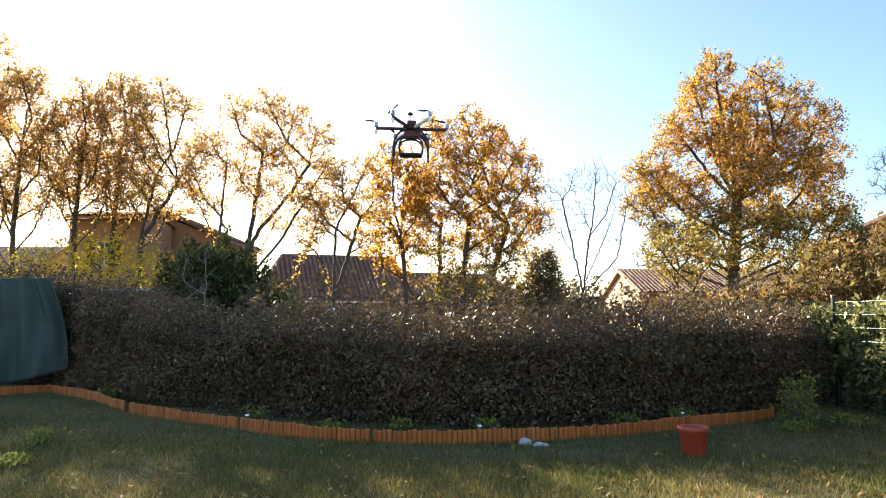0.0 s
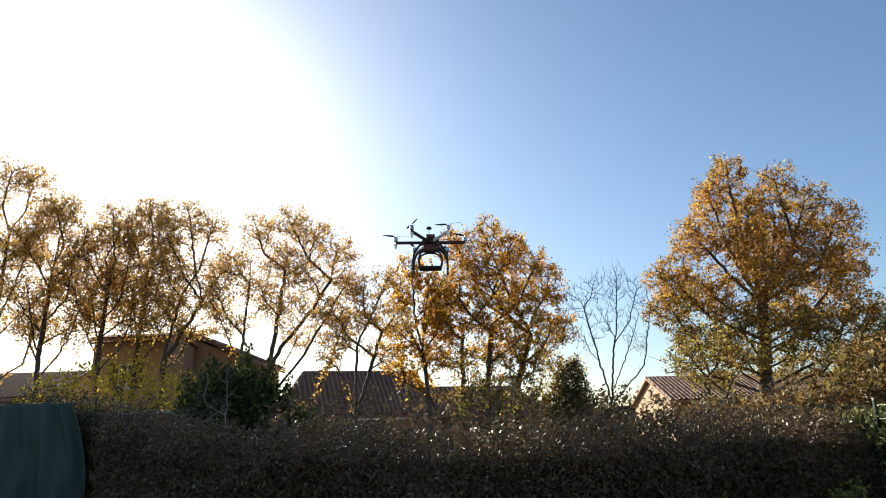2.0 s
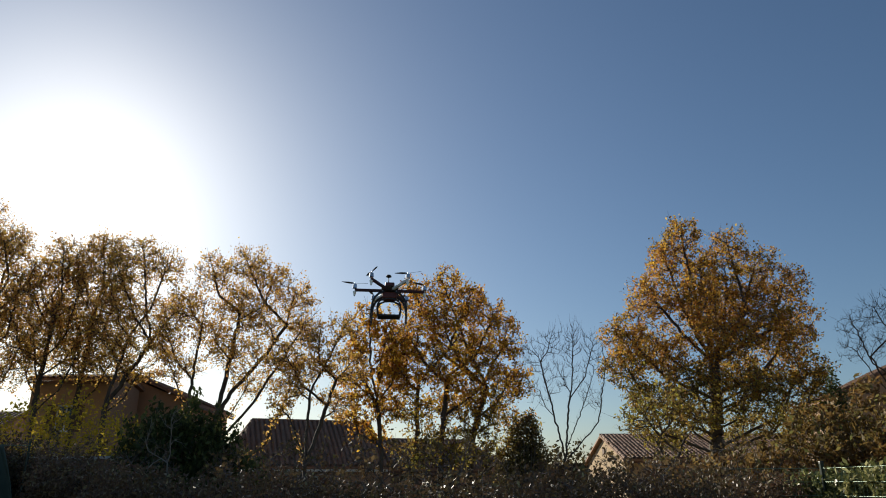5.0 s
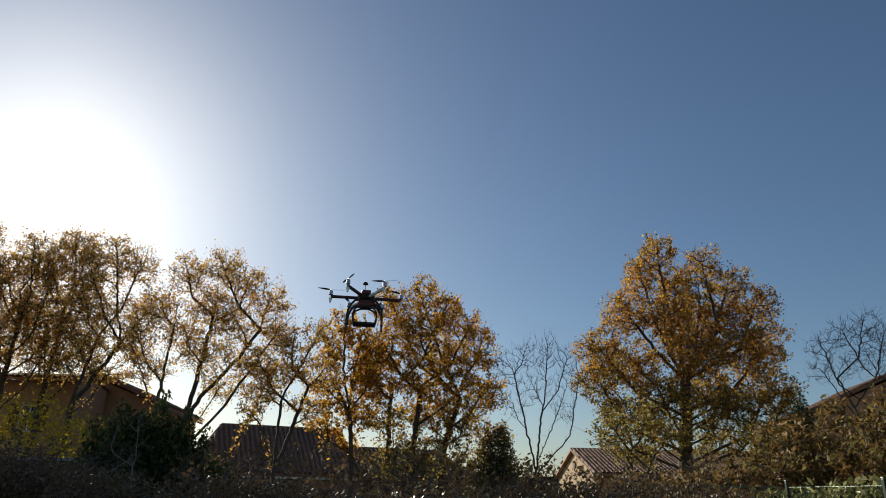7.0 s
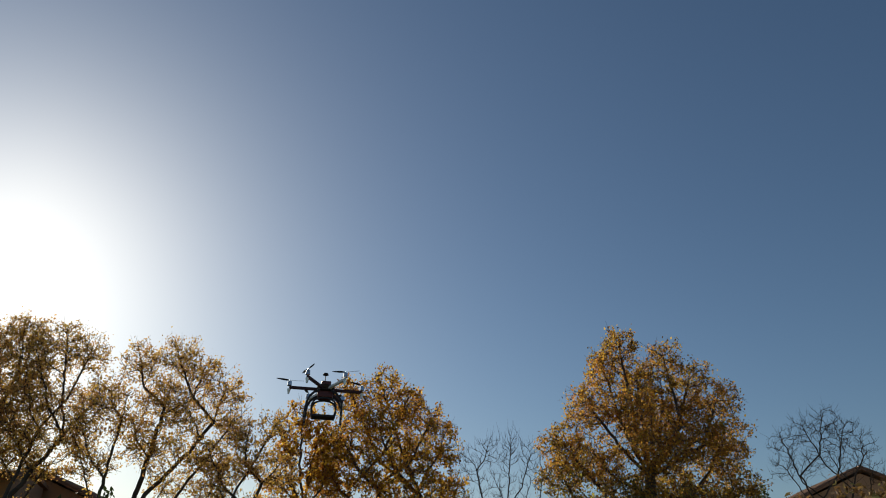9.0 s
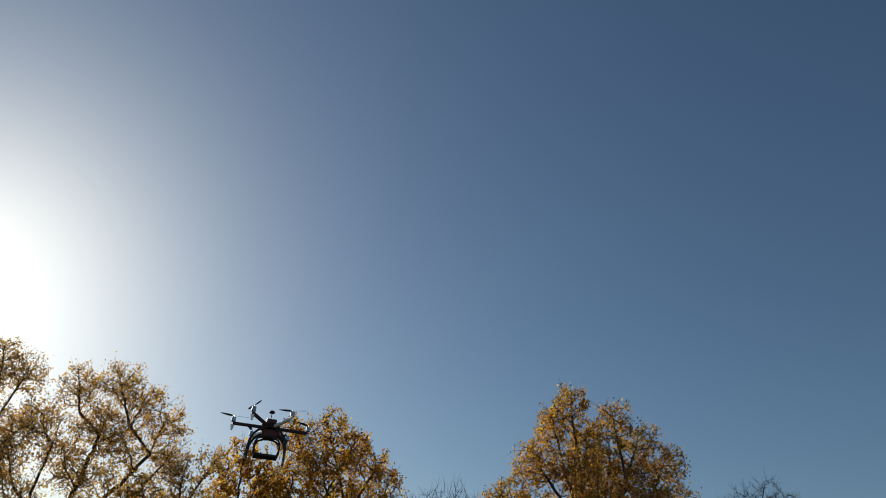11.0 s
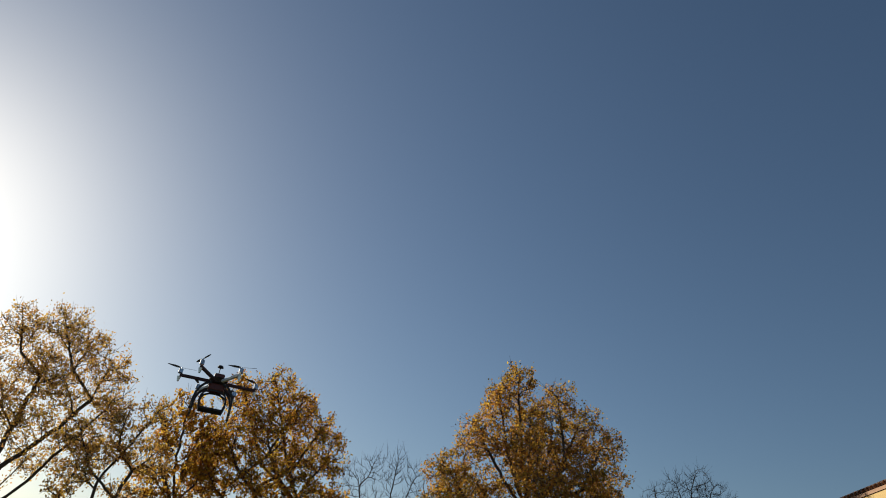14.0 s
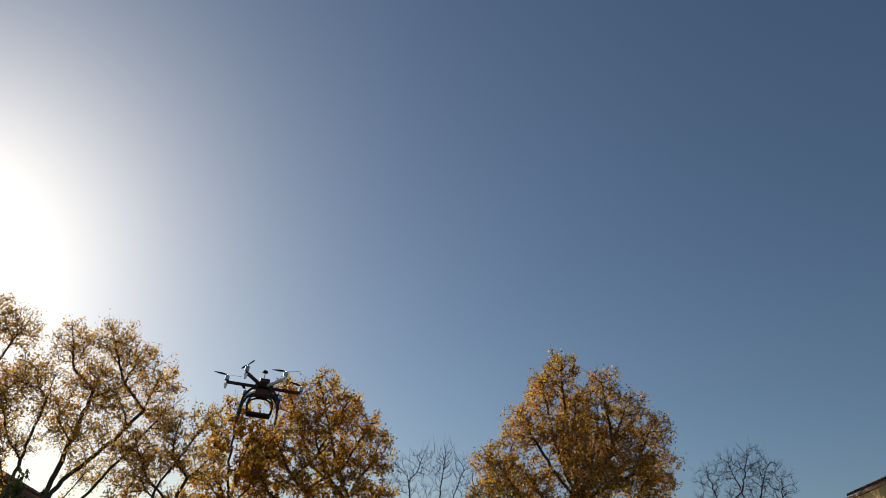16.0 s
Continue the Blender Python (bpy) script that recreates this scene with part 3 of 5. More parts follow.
tree("oak_tree", (-1.5, 23.4, 0), [[(0.2, 0, -0.1), (0.25, 0, 2.6), (0.05, 0, 4.2)]],
     [(-0.3, 0, 7.0, 0.6, 0.8, 0.65), (0.3, 0, 6.4, 0.65, 0.8, 0.6), (-0.6, 0, 5.9, 0.65, 0.8, 0.65), (0.2, 0, 5.2, 0.75, 0.8, 0.6), (-0.7, 0, 4.8, 0.65, 0.8, 0.6), (0.1, 0, 4.0, 0.8, 0.8, 0.5), (-0.8, 0, 3.8, 0.5, 0.6, 0.45), (-0.9, 0.2, 6.6, 0.45, 0.6, 0.5), (0.6, 0.2, 5.8, 0.6, 0.7, 0.6), (-0.2, 0.1, 3.2, 0.7, 0.6, 0.4)],
     "young oak with thinning orange leaves", seed=23, density=60, leaf=M_OAK_ORANGE, per=8, gaps=1.1, cap=0.08, step=0.18, leaf_size=0.16, k=1.4, twigs=3, full=0.65)
tree("oak_tree", (-6.6, 23.0, 0), [[(-0.5, 0, -0.1), (-0.75, 0, 2.6), (-1.05, 0, 4.2), (-0.85, 0, 7.2)], [(-0.2, 0, -0.1), (-0.16, 0, 3.0), (0.18, 0, 5.6), (0.45, 0, 7.8)], [(-0.1, 0, 3.6), (0.3, 0, 4.5), (1.3, 0, 5.7), (2.0, 0, 6.8)], [(-0.95, 0, 3.8), (-1.5, 0, 4.8), (-2.0, 0, 5.9)]],
     [(-0.7, 0, 8.6, 0.6, 0.8, 0.7), (0.5, 0, 8.8, 0.6, 0.8, 0.75), (1.4, 0, 8.3, 0.6, 0.8, 0.7), (2.2, 0, 7.6, 0.65, 0.8, 0.7), (2.6, 0, 6.6, 0.6, 0.8, 0.6), (-1.4, 0, 7.4, 0.65, 0.8, 0.7), (-2.0, 0, 6.3, 0.65, 0.8, 0.6),
      (0.2, 0.2, 7.6, 0.8, 0.9, 0.7), (1.2, -0.2, 6.9, 0.8, 0.9, 0.7), (-0.6, 0.2, 6.6, 0.8, 0.9, 0.7), (0.4, -0.2, 5.8, 0.9, 0.9, 0.6), (1.8, 0, 5.6, 0.8, 0.8, 0.6), (-1.4, -0.1, 5.3, 0.8, 0.8, 0.5), (2.5, 0, 5.2, 0.6, 0.7, 0.5), (0.9, 0.1, 4.8, 0.8, 0.8, 0.4)],
     "wide backlit oak with sparse yellowing leaves", seed=24, density=120, leaf=M_OAK_PALE, per=7, twigs=3, rise=0.9, power=2.15, cap=0.11, step=0.18, tip=0.007, leaf_size=0.12, k=1.4, gaps=0.9, steep=1.5, shoots=0.5, full=0.68, spread=0.08)
tree("oak_tree", (-10.7, 24.0, 0), [[(0, 0, -0.1), (0.0, 0, 2.6), (-0.05, 0, 4.4), (0.4, 0, 6.6)], [(-0.05, 0, 4.2), (0.5, 0, 5.2), (1.2, 0, 6.4)]],
     [(0.5, 0, 9.5, 0.7, 0.8, 0.75), (1.4, 0, 9.1, 0.65, 0.8, 0.7), (-0.3, 0, 8.8, 0.7, 0.8, 0.7), (-0.2, 0, 7.6, 0.65, 0.8, 0.7), (1.9, 0, 7.3, 0.65, 0.8, 0.7), (0.7, 0.2, 7.3, 0.8, 0.9, 0.7), (-0.6, 0, 6.7, 0.6, 0.8, 0.6), (0.3, -0.2, 6.2, 0.8, 0.9, 0.6), (1.5, 0, 6.2, 0.7, 0.8, 0.6), (-0.5, 0, 5.6, 0.6, 0.7, 0.45), (0.9, 0, 5.3, 0.8, 0.8, 0.4)],
     "slender backlit oak with a full tawny crown", seed=31, density=110, leaf=M_OAK_PALE, per=6, twigs=3, rise=0.9, power=2.2, cap=0.09, step=0.18, tip=0.007, leaf_size=0.125, k=1.4, gaps=0.8, steep=1.5, shoots=0.4, group="row of slender oaks", full=0.62, spread=0.08)
rng_t = np.random.default_rng(77)
for k, (x, y, wide, z0, z1, sd) in enumerate([(-13.4, 24.5, 1.5, 5.5, 10.1, 32), (-12.7, 26.0, 1.5, 5.8, 10.9, 33), (-15.3, 24.0, 1.7, 5.3, 10.6, 34), (-17.5, 24.5, 2.2, 5.4, 12.3, 35)]):
    tree("oak_tree", (x, y, 0), [[(0, 0, -0.1), (0.1 * (-1) ** k, 0, 2.4), (-0.1, 0.1, 4.6), (0.1, 0, z1 - 2.8)]], tall_lobes(rng_t, 12, wide * 1.15, z0, z1 - 0.2, 0.85),
         "slender backlit oak with thin yellowish crown", seed=sd, density=80, leaf=M_OAK_PALE, per=6, twigs=3, rise=0.9, power=2.3, cap=0.085, step=0.19, tip=0.007, leaf_size=0.125, k=1.4, gaps=0.9, steep=1.5, shoots=0.4, group="row of slender oaks", full=0.6, spread=0.08)
tree("young_tree", (-3.5, 22.0, 0), [[(0, 0, -0.1), (-0.05, 0, 2.5), (0.0, 0, 4.4)], [(0.0, 0, 2.2), (0.3, 0, 3.2), (0.8, 0, 4.8)], [(-0.05, 0, 2.3), (-0.6, 0, 3.6)]],
     [(0.2, 0, 6.0, 0.55, 0.7, 0.55), (1.0, 0, 6.4, 0.5, 0.7, 0.55), (-0.9, 0, 5.5, 0.55, 0.7, 0.5), (0.4, 0, 5.2, 0.75, 0.8, 0.5), (1.2, 0, 5.1, 0.6, 0.7, 0.6), (-0.5, 0, 4.5, 0.75, 0.8, 0.5), (0.9, 0, 4.0, 0.7, 0.7, 0.45), (-0.9, 0, 3.8, 0.5, 0.6, 0.4)],
     "small thin tree with sparse pale leaves", seed=36, density=110, leaf=M_OAK_PALE, per=6, twigs=3, rise=0.8, cap=0.065, step=0.16, tip=0.007, leaf_size=0.12, k=1.4, gaps=0.8, shoots=0.5, full=0.6)
tree("bare_tree", (5.75, 27.0, 0), [[(-0.2, 0, -0.1), (-0.2, 0, 2.6), (-0.7, 0, 5.0), (-1.0, 0, 6.4)], [(-0.18, 0, 2.4), (0.0, 0, 4.0), (0.3, 0, 5.6), (0.4, 0, 7.0)], [(-0.15, 0, 2.8), (0.6, 0, 4.4), (1.2, 0, 5.9)]],
     [(-1.2, 0, 6.4, 0.5, 0.5, 0.9), (-0.5, 0, 6.9, 0.45, 0.5, 0.8), (0.1, 0, 6.9, 0.45, 0.5, 0.9), (0.6, 0, 7.1, 0.45, 0.5, 0.8), (1.2, 0, 6.6, 0.45, 0.5, 0.8), (1.7, 0, 6.0, 0.45, 0.4, 0.7), (-1.0, 0, 4.9, 0.5, 0.5, 0.6), (1.0, 0, 4.8, 0.6, 0.5, 0.5), (-0.2, 0, 5.6, 0.5, 0.4, 0.7), (0.7, 0, 5.7, 0.5, 0.4, 0.6)],
     "leafless slender tree with upright grey branches", seed=37, density=140, twigs=2, rise=1.3, bark=M_BARK, cap=0.06, step=0.16, tip=0.006, shoots=1.0, steep=2.0, k=1.0, power=2.35)
tree("bare_tree", (21.6, 30.0, 0), [[(0, 0, -0.1), (0.05, 0, 4.0), (0.2, 0, 6.2)], [(0.05, 0, 3.6), (-0.5, 0, 5.2), (-1.2, 0, 7.0)], [(0.05, 0, 4.0), (0.9, 0, 5.6), (1.6, 0, 7.2)]],
     [(0.5, 0, 9.3, 0.8, 0.9, 0.9), (-0.6, 0, 9.0, 0.7, 0.8, 0.8), (-1.7, 0, 8.3, 0.7, 0.8, 0.7), (1.5, 0, 9.0, 0.8, 0.9, 0.8), (2.3, 0, 8.4, 0.7, 0.8, 0.7), (0.4, 0, 8.0, 0.9, 0.9, 0.8), (-1.9, 0, 7.2, 0.6, 0.8, 0.6), (2.5, 0, 7.2, 0.6, 0.8, 0.7), (-0.9, 0, 7.4, 0.7, 0.8, 0.7), (1.4, 0, 7.4, 0.7, 0.8, 0.7)],
     "leafless tree with a fan of fine twigs", seed=38, density=80, twigs=2, bark=M_BARK, cap=0.10, step=0.19, tip=0.007, power=2.4, shoots=0.9, rise=0.8, steep=1.6)


# ---- shrubs ----
def shrub(name, place, lobes, label, mat, count, size, seed, stem=0.02, droop=0.0, category="shrub", group=""):
    rng = np.random.default_rng(seed)
    top = thing(name, pose(*place), label, category, group)
    pts = lobe_points(rng, lobes, count / sum(4.19 * a * b * c for _, _, _, a, b, c in lobes))
    pts = pts[pts[:, 2] > 0.03]
    part("foliage", leaves(rng, pts, size, 0.5, droop), mat, top)
    tips = pts[rng.integers(0, len(pts), 70)]
    foot = np.stack([tips[:, 0] * 0.2, tips[:, 1] * 0.2, np.zeros(len(tips))], 1)
    mid = (foot + tips) / 2 + np.array([0, 0, 0.12]) * tips[:, 2:3]
    a, b = np.concatenate([foot, mid]), np.concatenate([mid, tips])
    n = len(tips)
    part("stem_mass", tubes(a, b, np.concatenate([np.full(n, stem), np.full(n, stem * 0.6)]), np.concatenate([np.full(n, stem * 0.6), np.full(n, stem * 0.2)]), 5), M_GREY_BARK, top)
    return top


shrub("conifer_bush", (-6.3, 19.0, 0), [(0, 0, 1.2, 1.4, 1.2, 1.4), (-0.6, 0, 2.5, 0.75, 0.8, 1.1), (0.5, 0, 2.4, 0.9, 0.8, 1.0), (-0.1, 0, 3.0, 0.6, 0.7, 0.7), (1.1, 0, 2.0, 0.6, 0.6, 0.8), (1.8, 0, 1.5, 0.6, 0.6, 1.0), (-1.3, 0, 1.9, 0.5, 0.6, 1.2), (-0.9, 0, 3.3, 0.25, 0.3, 0.6), (0.2, 0, 3.6, 0.22, 0.3, 0.6), (0.8, 0, 3.2, 0.25, 0.3, 0.6), (1.4, 0, 2.7, 0.22, 0.3, 0.6), (-1.5, 0, 2.9, 0.22, 0.3, 0.6)],
      "dense dark green evergreen bush behind the hedge", M_CONIFER, 15000, 0.15, 41, 0.03, -1.2)
shrub("conifer_tree", (17.2, 28.0, 0), [(0, 0, 2.4, 0.95, 0.9, 2.1), (0, 0, 4.4, 0.6, 0.6, 1.2), (0, 0, 5.5, 0.28, 0.28, 0.7)],
      "dark narrow conifer behind garden trees", M_CONIFER, 9000, 0.13, 42, 0.05, category="tree")
shrub("evergreen_bush", (14.4, 13.6, 0), [(0, 0, 1.6, 0.8, 0.8, 1.6), (0.1, 0, 3.2, 0.55, 0.6, 0.9), (-0.3, 0.2, 2.6, 0.6, 0.6, 0.8)],
      "tall evergreen bush in front of the golden house", M_LAUREL, 9000, 0.11, 44, 0.03)
shrub("yellow_shrub", (-13.2, 26.0, 0), [(-1.2, 0, 3.3, 1.4, 0.9, 1.5), (0.5, 0, 3.5, 1.4, 0.9, 1.6), (2.1, 0, 3.0, 1.0, 0.9, 1.3), (-2.8, 0, 3.1, 1.2, 0.9, 1.2), (0, 0, 1.4, 2.6, 0.8, 1.2)],
      "backlit shrub with bright yellow leaves", M_YELLOW, 5200, 0.15, 43)
shrub("evergreen_bush", (4.95, 33.0, 0), [(0, 0, 3.6, 0.8, 0.6, 1.1), (-0.5, 0, 2.2, 1.1, 0.7, 1.4), (0.6, 0, 2.6, 0.7, 0.6, 1.1), (0.2, 0, 4.4, 0.4, 0.4, 0.7)],
      "dark ragged evergreen bush beside the orange oak", M_FAR_ROW, 4200, 0.17, 45, 0.04)
# tangled saplings and scrub beyond the hedge
for k, (x, y, z) in enumerate([(-4.2, 16.5, 2.3), (-2.4, 15.5, 2.4), (-0.9, 15.0, 2.5), (0.6, 15.0, 2.5), (2.0, 15.0, 2.0), (3.4, 15.2, 2.0), (4.8, 15.6, 2.1), (6.2, 15.4, 2.3), (-6.6, 17.2, 2.4), (-9.2, 18.6, 2.8), (-3.3, 14.6, 2.1), (-1.5, 13.2, 2.1), (0.2, 12.8, 2.1), (1.4, 13.0, 1.8), (2.8, 13.4, 1.75), (3.6, 14.4, 1.9), (4.2, 14.2, 1.9), (5.2, 13.6, 2.0), (4.7, 14.8, 2.1), (6.6, 13.9, 2.25)]):
    z += 0.15
    tree("sapling", (x, y, 0), [[(0, 0, -0.1), (0.05, 0, 0.9), (0.0, 0, 1.5)], [(0.1, 0, -0.1), (0.3, 0, 1.5)]],
         [(-0.4, 0, z - 0.45, 0.5, 0.5, 0.5), (0.4, 0, z - 0.55, 0.5, 0.5, 0.5), (0, 0, z - 1.0, 0.7, 0.5, 0.5)],
         "thin twiggy sapling with dry brown leaves", "sapling", seed=100 + k, density=40, leaf=M_SCRUB, bark=M_GREY_BARK, per=3, twigs=2, cap=0.025, step=0.14, tip=0.0045, leaf_size=0.095, spread=0.04, rise=0.9, shoots=0.6, group="scrub beyond the hedge")
for k, (x, y, z, w) in enumerate([(5.0, 14.2, 2.1, 0.6), (6.2, 13.2, 2.2, 0.6), (5.7, 14.0, 2.2, 0.6), (6.8, 14.3, 2.4, 0.7), (7.2, 13.9, 2.5, 0.7), (7.7, 15.3, 2.8, 0.8), (10.6, 14.4, 3.6, 0.8), (9.9, 13.6, 3.4, 0.8), (8.9, 15.0, 3.2, 0.8), (10.0, 12.2, 3.3, 0.8), (8.1, 13.9, 2.9, 0.7), (11.6, 14.8, 3.8, 0.9), (7.0, 15.0, 2.7, 0.7), (8.0, 14.6, 3.1, 0.8), (9.1, 14.0, 3.4, 0.8), (9.4, 12.8, 3.5, 0.7), (9.2, 11.4, 3.2, 0.7), (10.2, 15.2, 3.7, 0.8), (6.2, 14.4, 2.5, 0.7), (8.6, 12.2, 3.0, 0.7), (8.5, 13.4, 2.9, 0.7), (8.6, 10.4, 2.8, 0.6), (11.0, 13.6, 3.6, 0.8)]):
    z -= 0.35 if x < 8 else 0.0
    tree("sapling", (x, y, 0), [[(0, 0, -0.1), (0.0, 0, 1.2), (0.05, 0, z - 0.9)]],
         [(0, 0, z - 0.4, w * 0.5, 0.5, 0.55), (-w * 0.5, 0, z - 0.9, w * 0.6, 0.5, 0.5), (w * 0.5, 0, z - 1.0, w * 0.6, 0.5, 0.5), (0, 0, z - 1.6, w, 0.6, 0.6)],
         "bushy sapling with rusty golden dry leaves", "sapling", seed=120 + k, density=44, leaf=M_SAPLING, bark=M_GREY_BARK, per=8, cap=0.03, step=0.16, tip=0.004, leaf_size=0.13, wide=0.4, spread=0.04, rise=1.0, gaps=0.5, full=0.85, shoots=0.6, group="dry-leaved saplings")
tree("dead_sapling", (-5.75, 16.2, 0), [[(0, 0, -0.1), (0.05, 0, 1.5), (0.1, 0, 2.3)]], [(-0.35, 0, 2.7, 0.3, 0.3, 0.5), (0.3, 0, 2.8, 0.3, 0.3, 0.6), (0, 0, 2.2, 0.4, 0.3, 0.4)],
     "pale leafless dead sapling beside an evergreen bush", "sapling", seed=140, density=30, bark=M_PALE_BARK, cap=0.035, step=0.18, tip=0.005)


# ---- houses ----
def wall(bm, m, length, height, thick, openings, x0=0.0, z0=0.0, y0=0.0):
    """A plate along x with openings (x0, x1, z0, z1) right through it, in one piece."""
    xs = sorted({x0, x0 + length, *[o[0] for o in openings], *[o[1] for o in openings]})
    zs = sorted({z0, z0 + height, *[o[2] for o in openings], *[o[3] for o in openings]})
    solid = {(i, k) for i in range(len(xs) - 1) for k in range(len(zs) - 1)
             if not any(o[0] < (xs[i] + xs[i + 1]) / 2 < o[1] and o[2] < (zs[k] + zs[k + 1]) / 2 < o[3] for o in openings)}
    vs = {}

    def v(i, k, s):
        if (i, k, s) not in vs:
            vs[i, k, s] = bm.verts.new(m @ Vector((xs[i], y0 + thick * s, zs[k])))
        return vs[i, k, s]
    for i, k in solid:
        bm.faces.new((v(i, k, 0), v(i + 1, k, 0), v(i + 1, k + 1, 0), v(i, k + 1, 0)))
        bm.faces.new((v(i, k, 1), v(i, k + 1, 1), v(i + 1, k + 1, 1), v(i + 1, k, 1)))
        for (a, b), (p, q) in (((-1, 0), ((i, k + 1), (i, k))), ((1, 0), ((i + 1, k), (i + 1, k + 1))), ((0, -1), ((i, k), (i + 1, k))), ((0, 1), ((i + 1, k + 1), (i, k + 1)))):
            if (i + a, k + b) not in solid:
                bm.faces.new((v(*p, 0), v(*p, 1), v(*q, 1), v(*q, 0)))


def window(parent, m, o, shutters, pane_mat=None):
    x0, x1, z0, z1 = o
    bm = bmesh.new()
    mid = (x0 + x1) / 2
    wall(bm, m, x1 - x0, z1 - z0, 0.06, [(x0 + 0.07, mid - 0.04, z0 + 0.07, z1 - 0.07), (mid + 0.04, x1 - 0.07, z0 + 0.07, z1 - 0.07)], x0, z0, 0.10)
    w = part("window", bm, M_WHITE, parent)
    bm = bmesh.new()
    box(bm, x0 + 0.05, x1 - 0.05, 0.125, 0.135, z0 + 0.05, z1 - 0.05, 0, m)
    part("pane", bm, pane_mat or M_GLASS, w)
    bm = bmesh.new()
    box(bm, x0 - 0.06, x1 + 0.06, -0.06, 0.10, z0 - 0.06, z0 - 0.002, 0, m)
    part("sill", bm, M_STONE, w)
    if shutters:
        for a in (x0 - (x1 - x0) / 2, x1):
            bm = bmesh.new()
            s = (x1 - x0) / 10
            line = []
            for k in range(5):
                line += [(a + k * s + 0.002, -0.03), (a + k * s + 0.014, -0.05), (a + (k + 1) * s - 0.014, -0.05), (a + (k + 1) * s - 0.002, -0.03)]
            line += [(a + 5 * s - 0.002, -0.012), (a + 0.002, -0.012)]
            low = [bm.verts.new(m @ Vector((x, y, z0))) for x, y in line]
            high = [bm.verts.new(m @ Vector((x, y, z1))) for x, y in line]
            for q in range(len(line)):
                r = (q + 1) % len(line)
                bm.faces.new((low[q], low[r], high[r], high[q]))
            bm.faces.new(high)
            bm.faces.new(low[::-1])
            part("shutter", bm, M_SHUTTER, w)


def tile_courses(m, width, run, rise, left, right, seed):
    """Rounded clay tiles in overlapping courses on a slope that starts at y 0; left and right: how far a hip eats into the top."""
    rng = np.random.default_rng(seed)
    v, f = [], []
    ang = np.linspace(0, np.pi, 6)
    slope = math.hypot(run, rise)
    n = int(width / 0.30)
    for i in range(n):
        x = (i + 0.5) * width / n
        top = min(1, x / left if left else 1, (width - x) / right if right else 1)
        k = int(slope * top / 0.36)
        for j in range(k):
            s0, s1 = j * 0.36 / slope, min(1, ((j + 1) * 0.36 + 0.05) / slope)
            lift = 0.02 + rng.normal() * 0.006
            dx = rng.normal() * 0.008
            for s, rr, up in ((s0, 0.125, lift + 0.02), (s1, 0.11, lift)):
                for a in ang:
                    v.append((x + dx + math.cos(a) * rr, run * s, rise * s + up + math.sin(a) * 0.12))
            b = len(v) - 12
            for q in range(5):
                f.append((b + q, b + 6 + q, b + 7 + q, b + q + 1))
    v = np.array(v)
    mm = np.array(m)
    return v @ mm[:3, :3].T + mm[:3, 3], np.array(f)


def slab(bm, pts, thick):
    top = [bm.verts.new(p) for p in pts]
    low = [bm.verts.new((p[0], p[1], p[2] - thick)) for p in pts]
    bm.faces.new(top)
    bm.faces.new(low[::-1])
    n = len(pts)
    for i in range(n):
        bm.faces.new((top[i], low[i], low[(i + 1) % n], top[(i + 1) % n]))


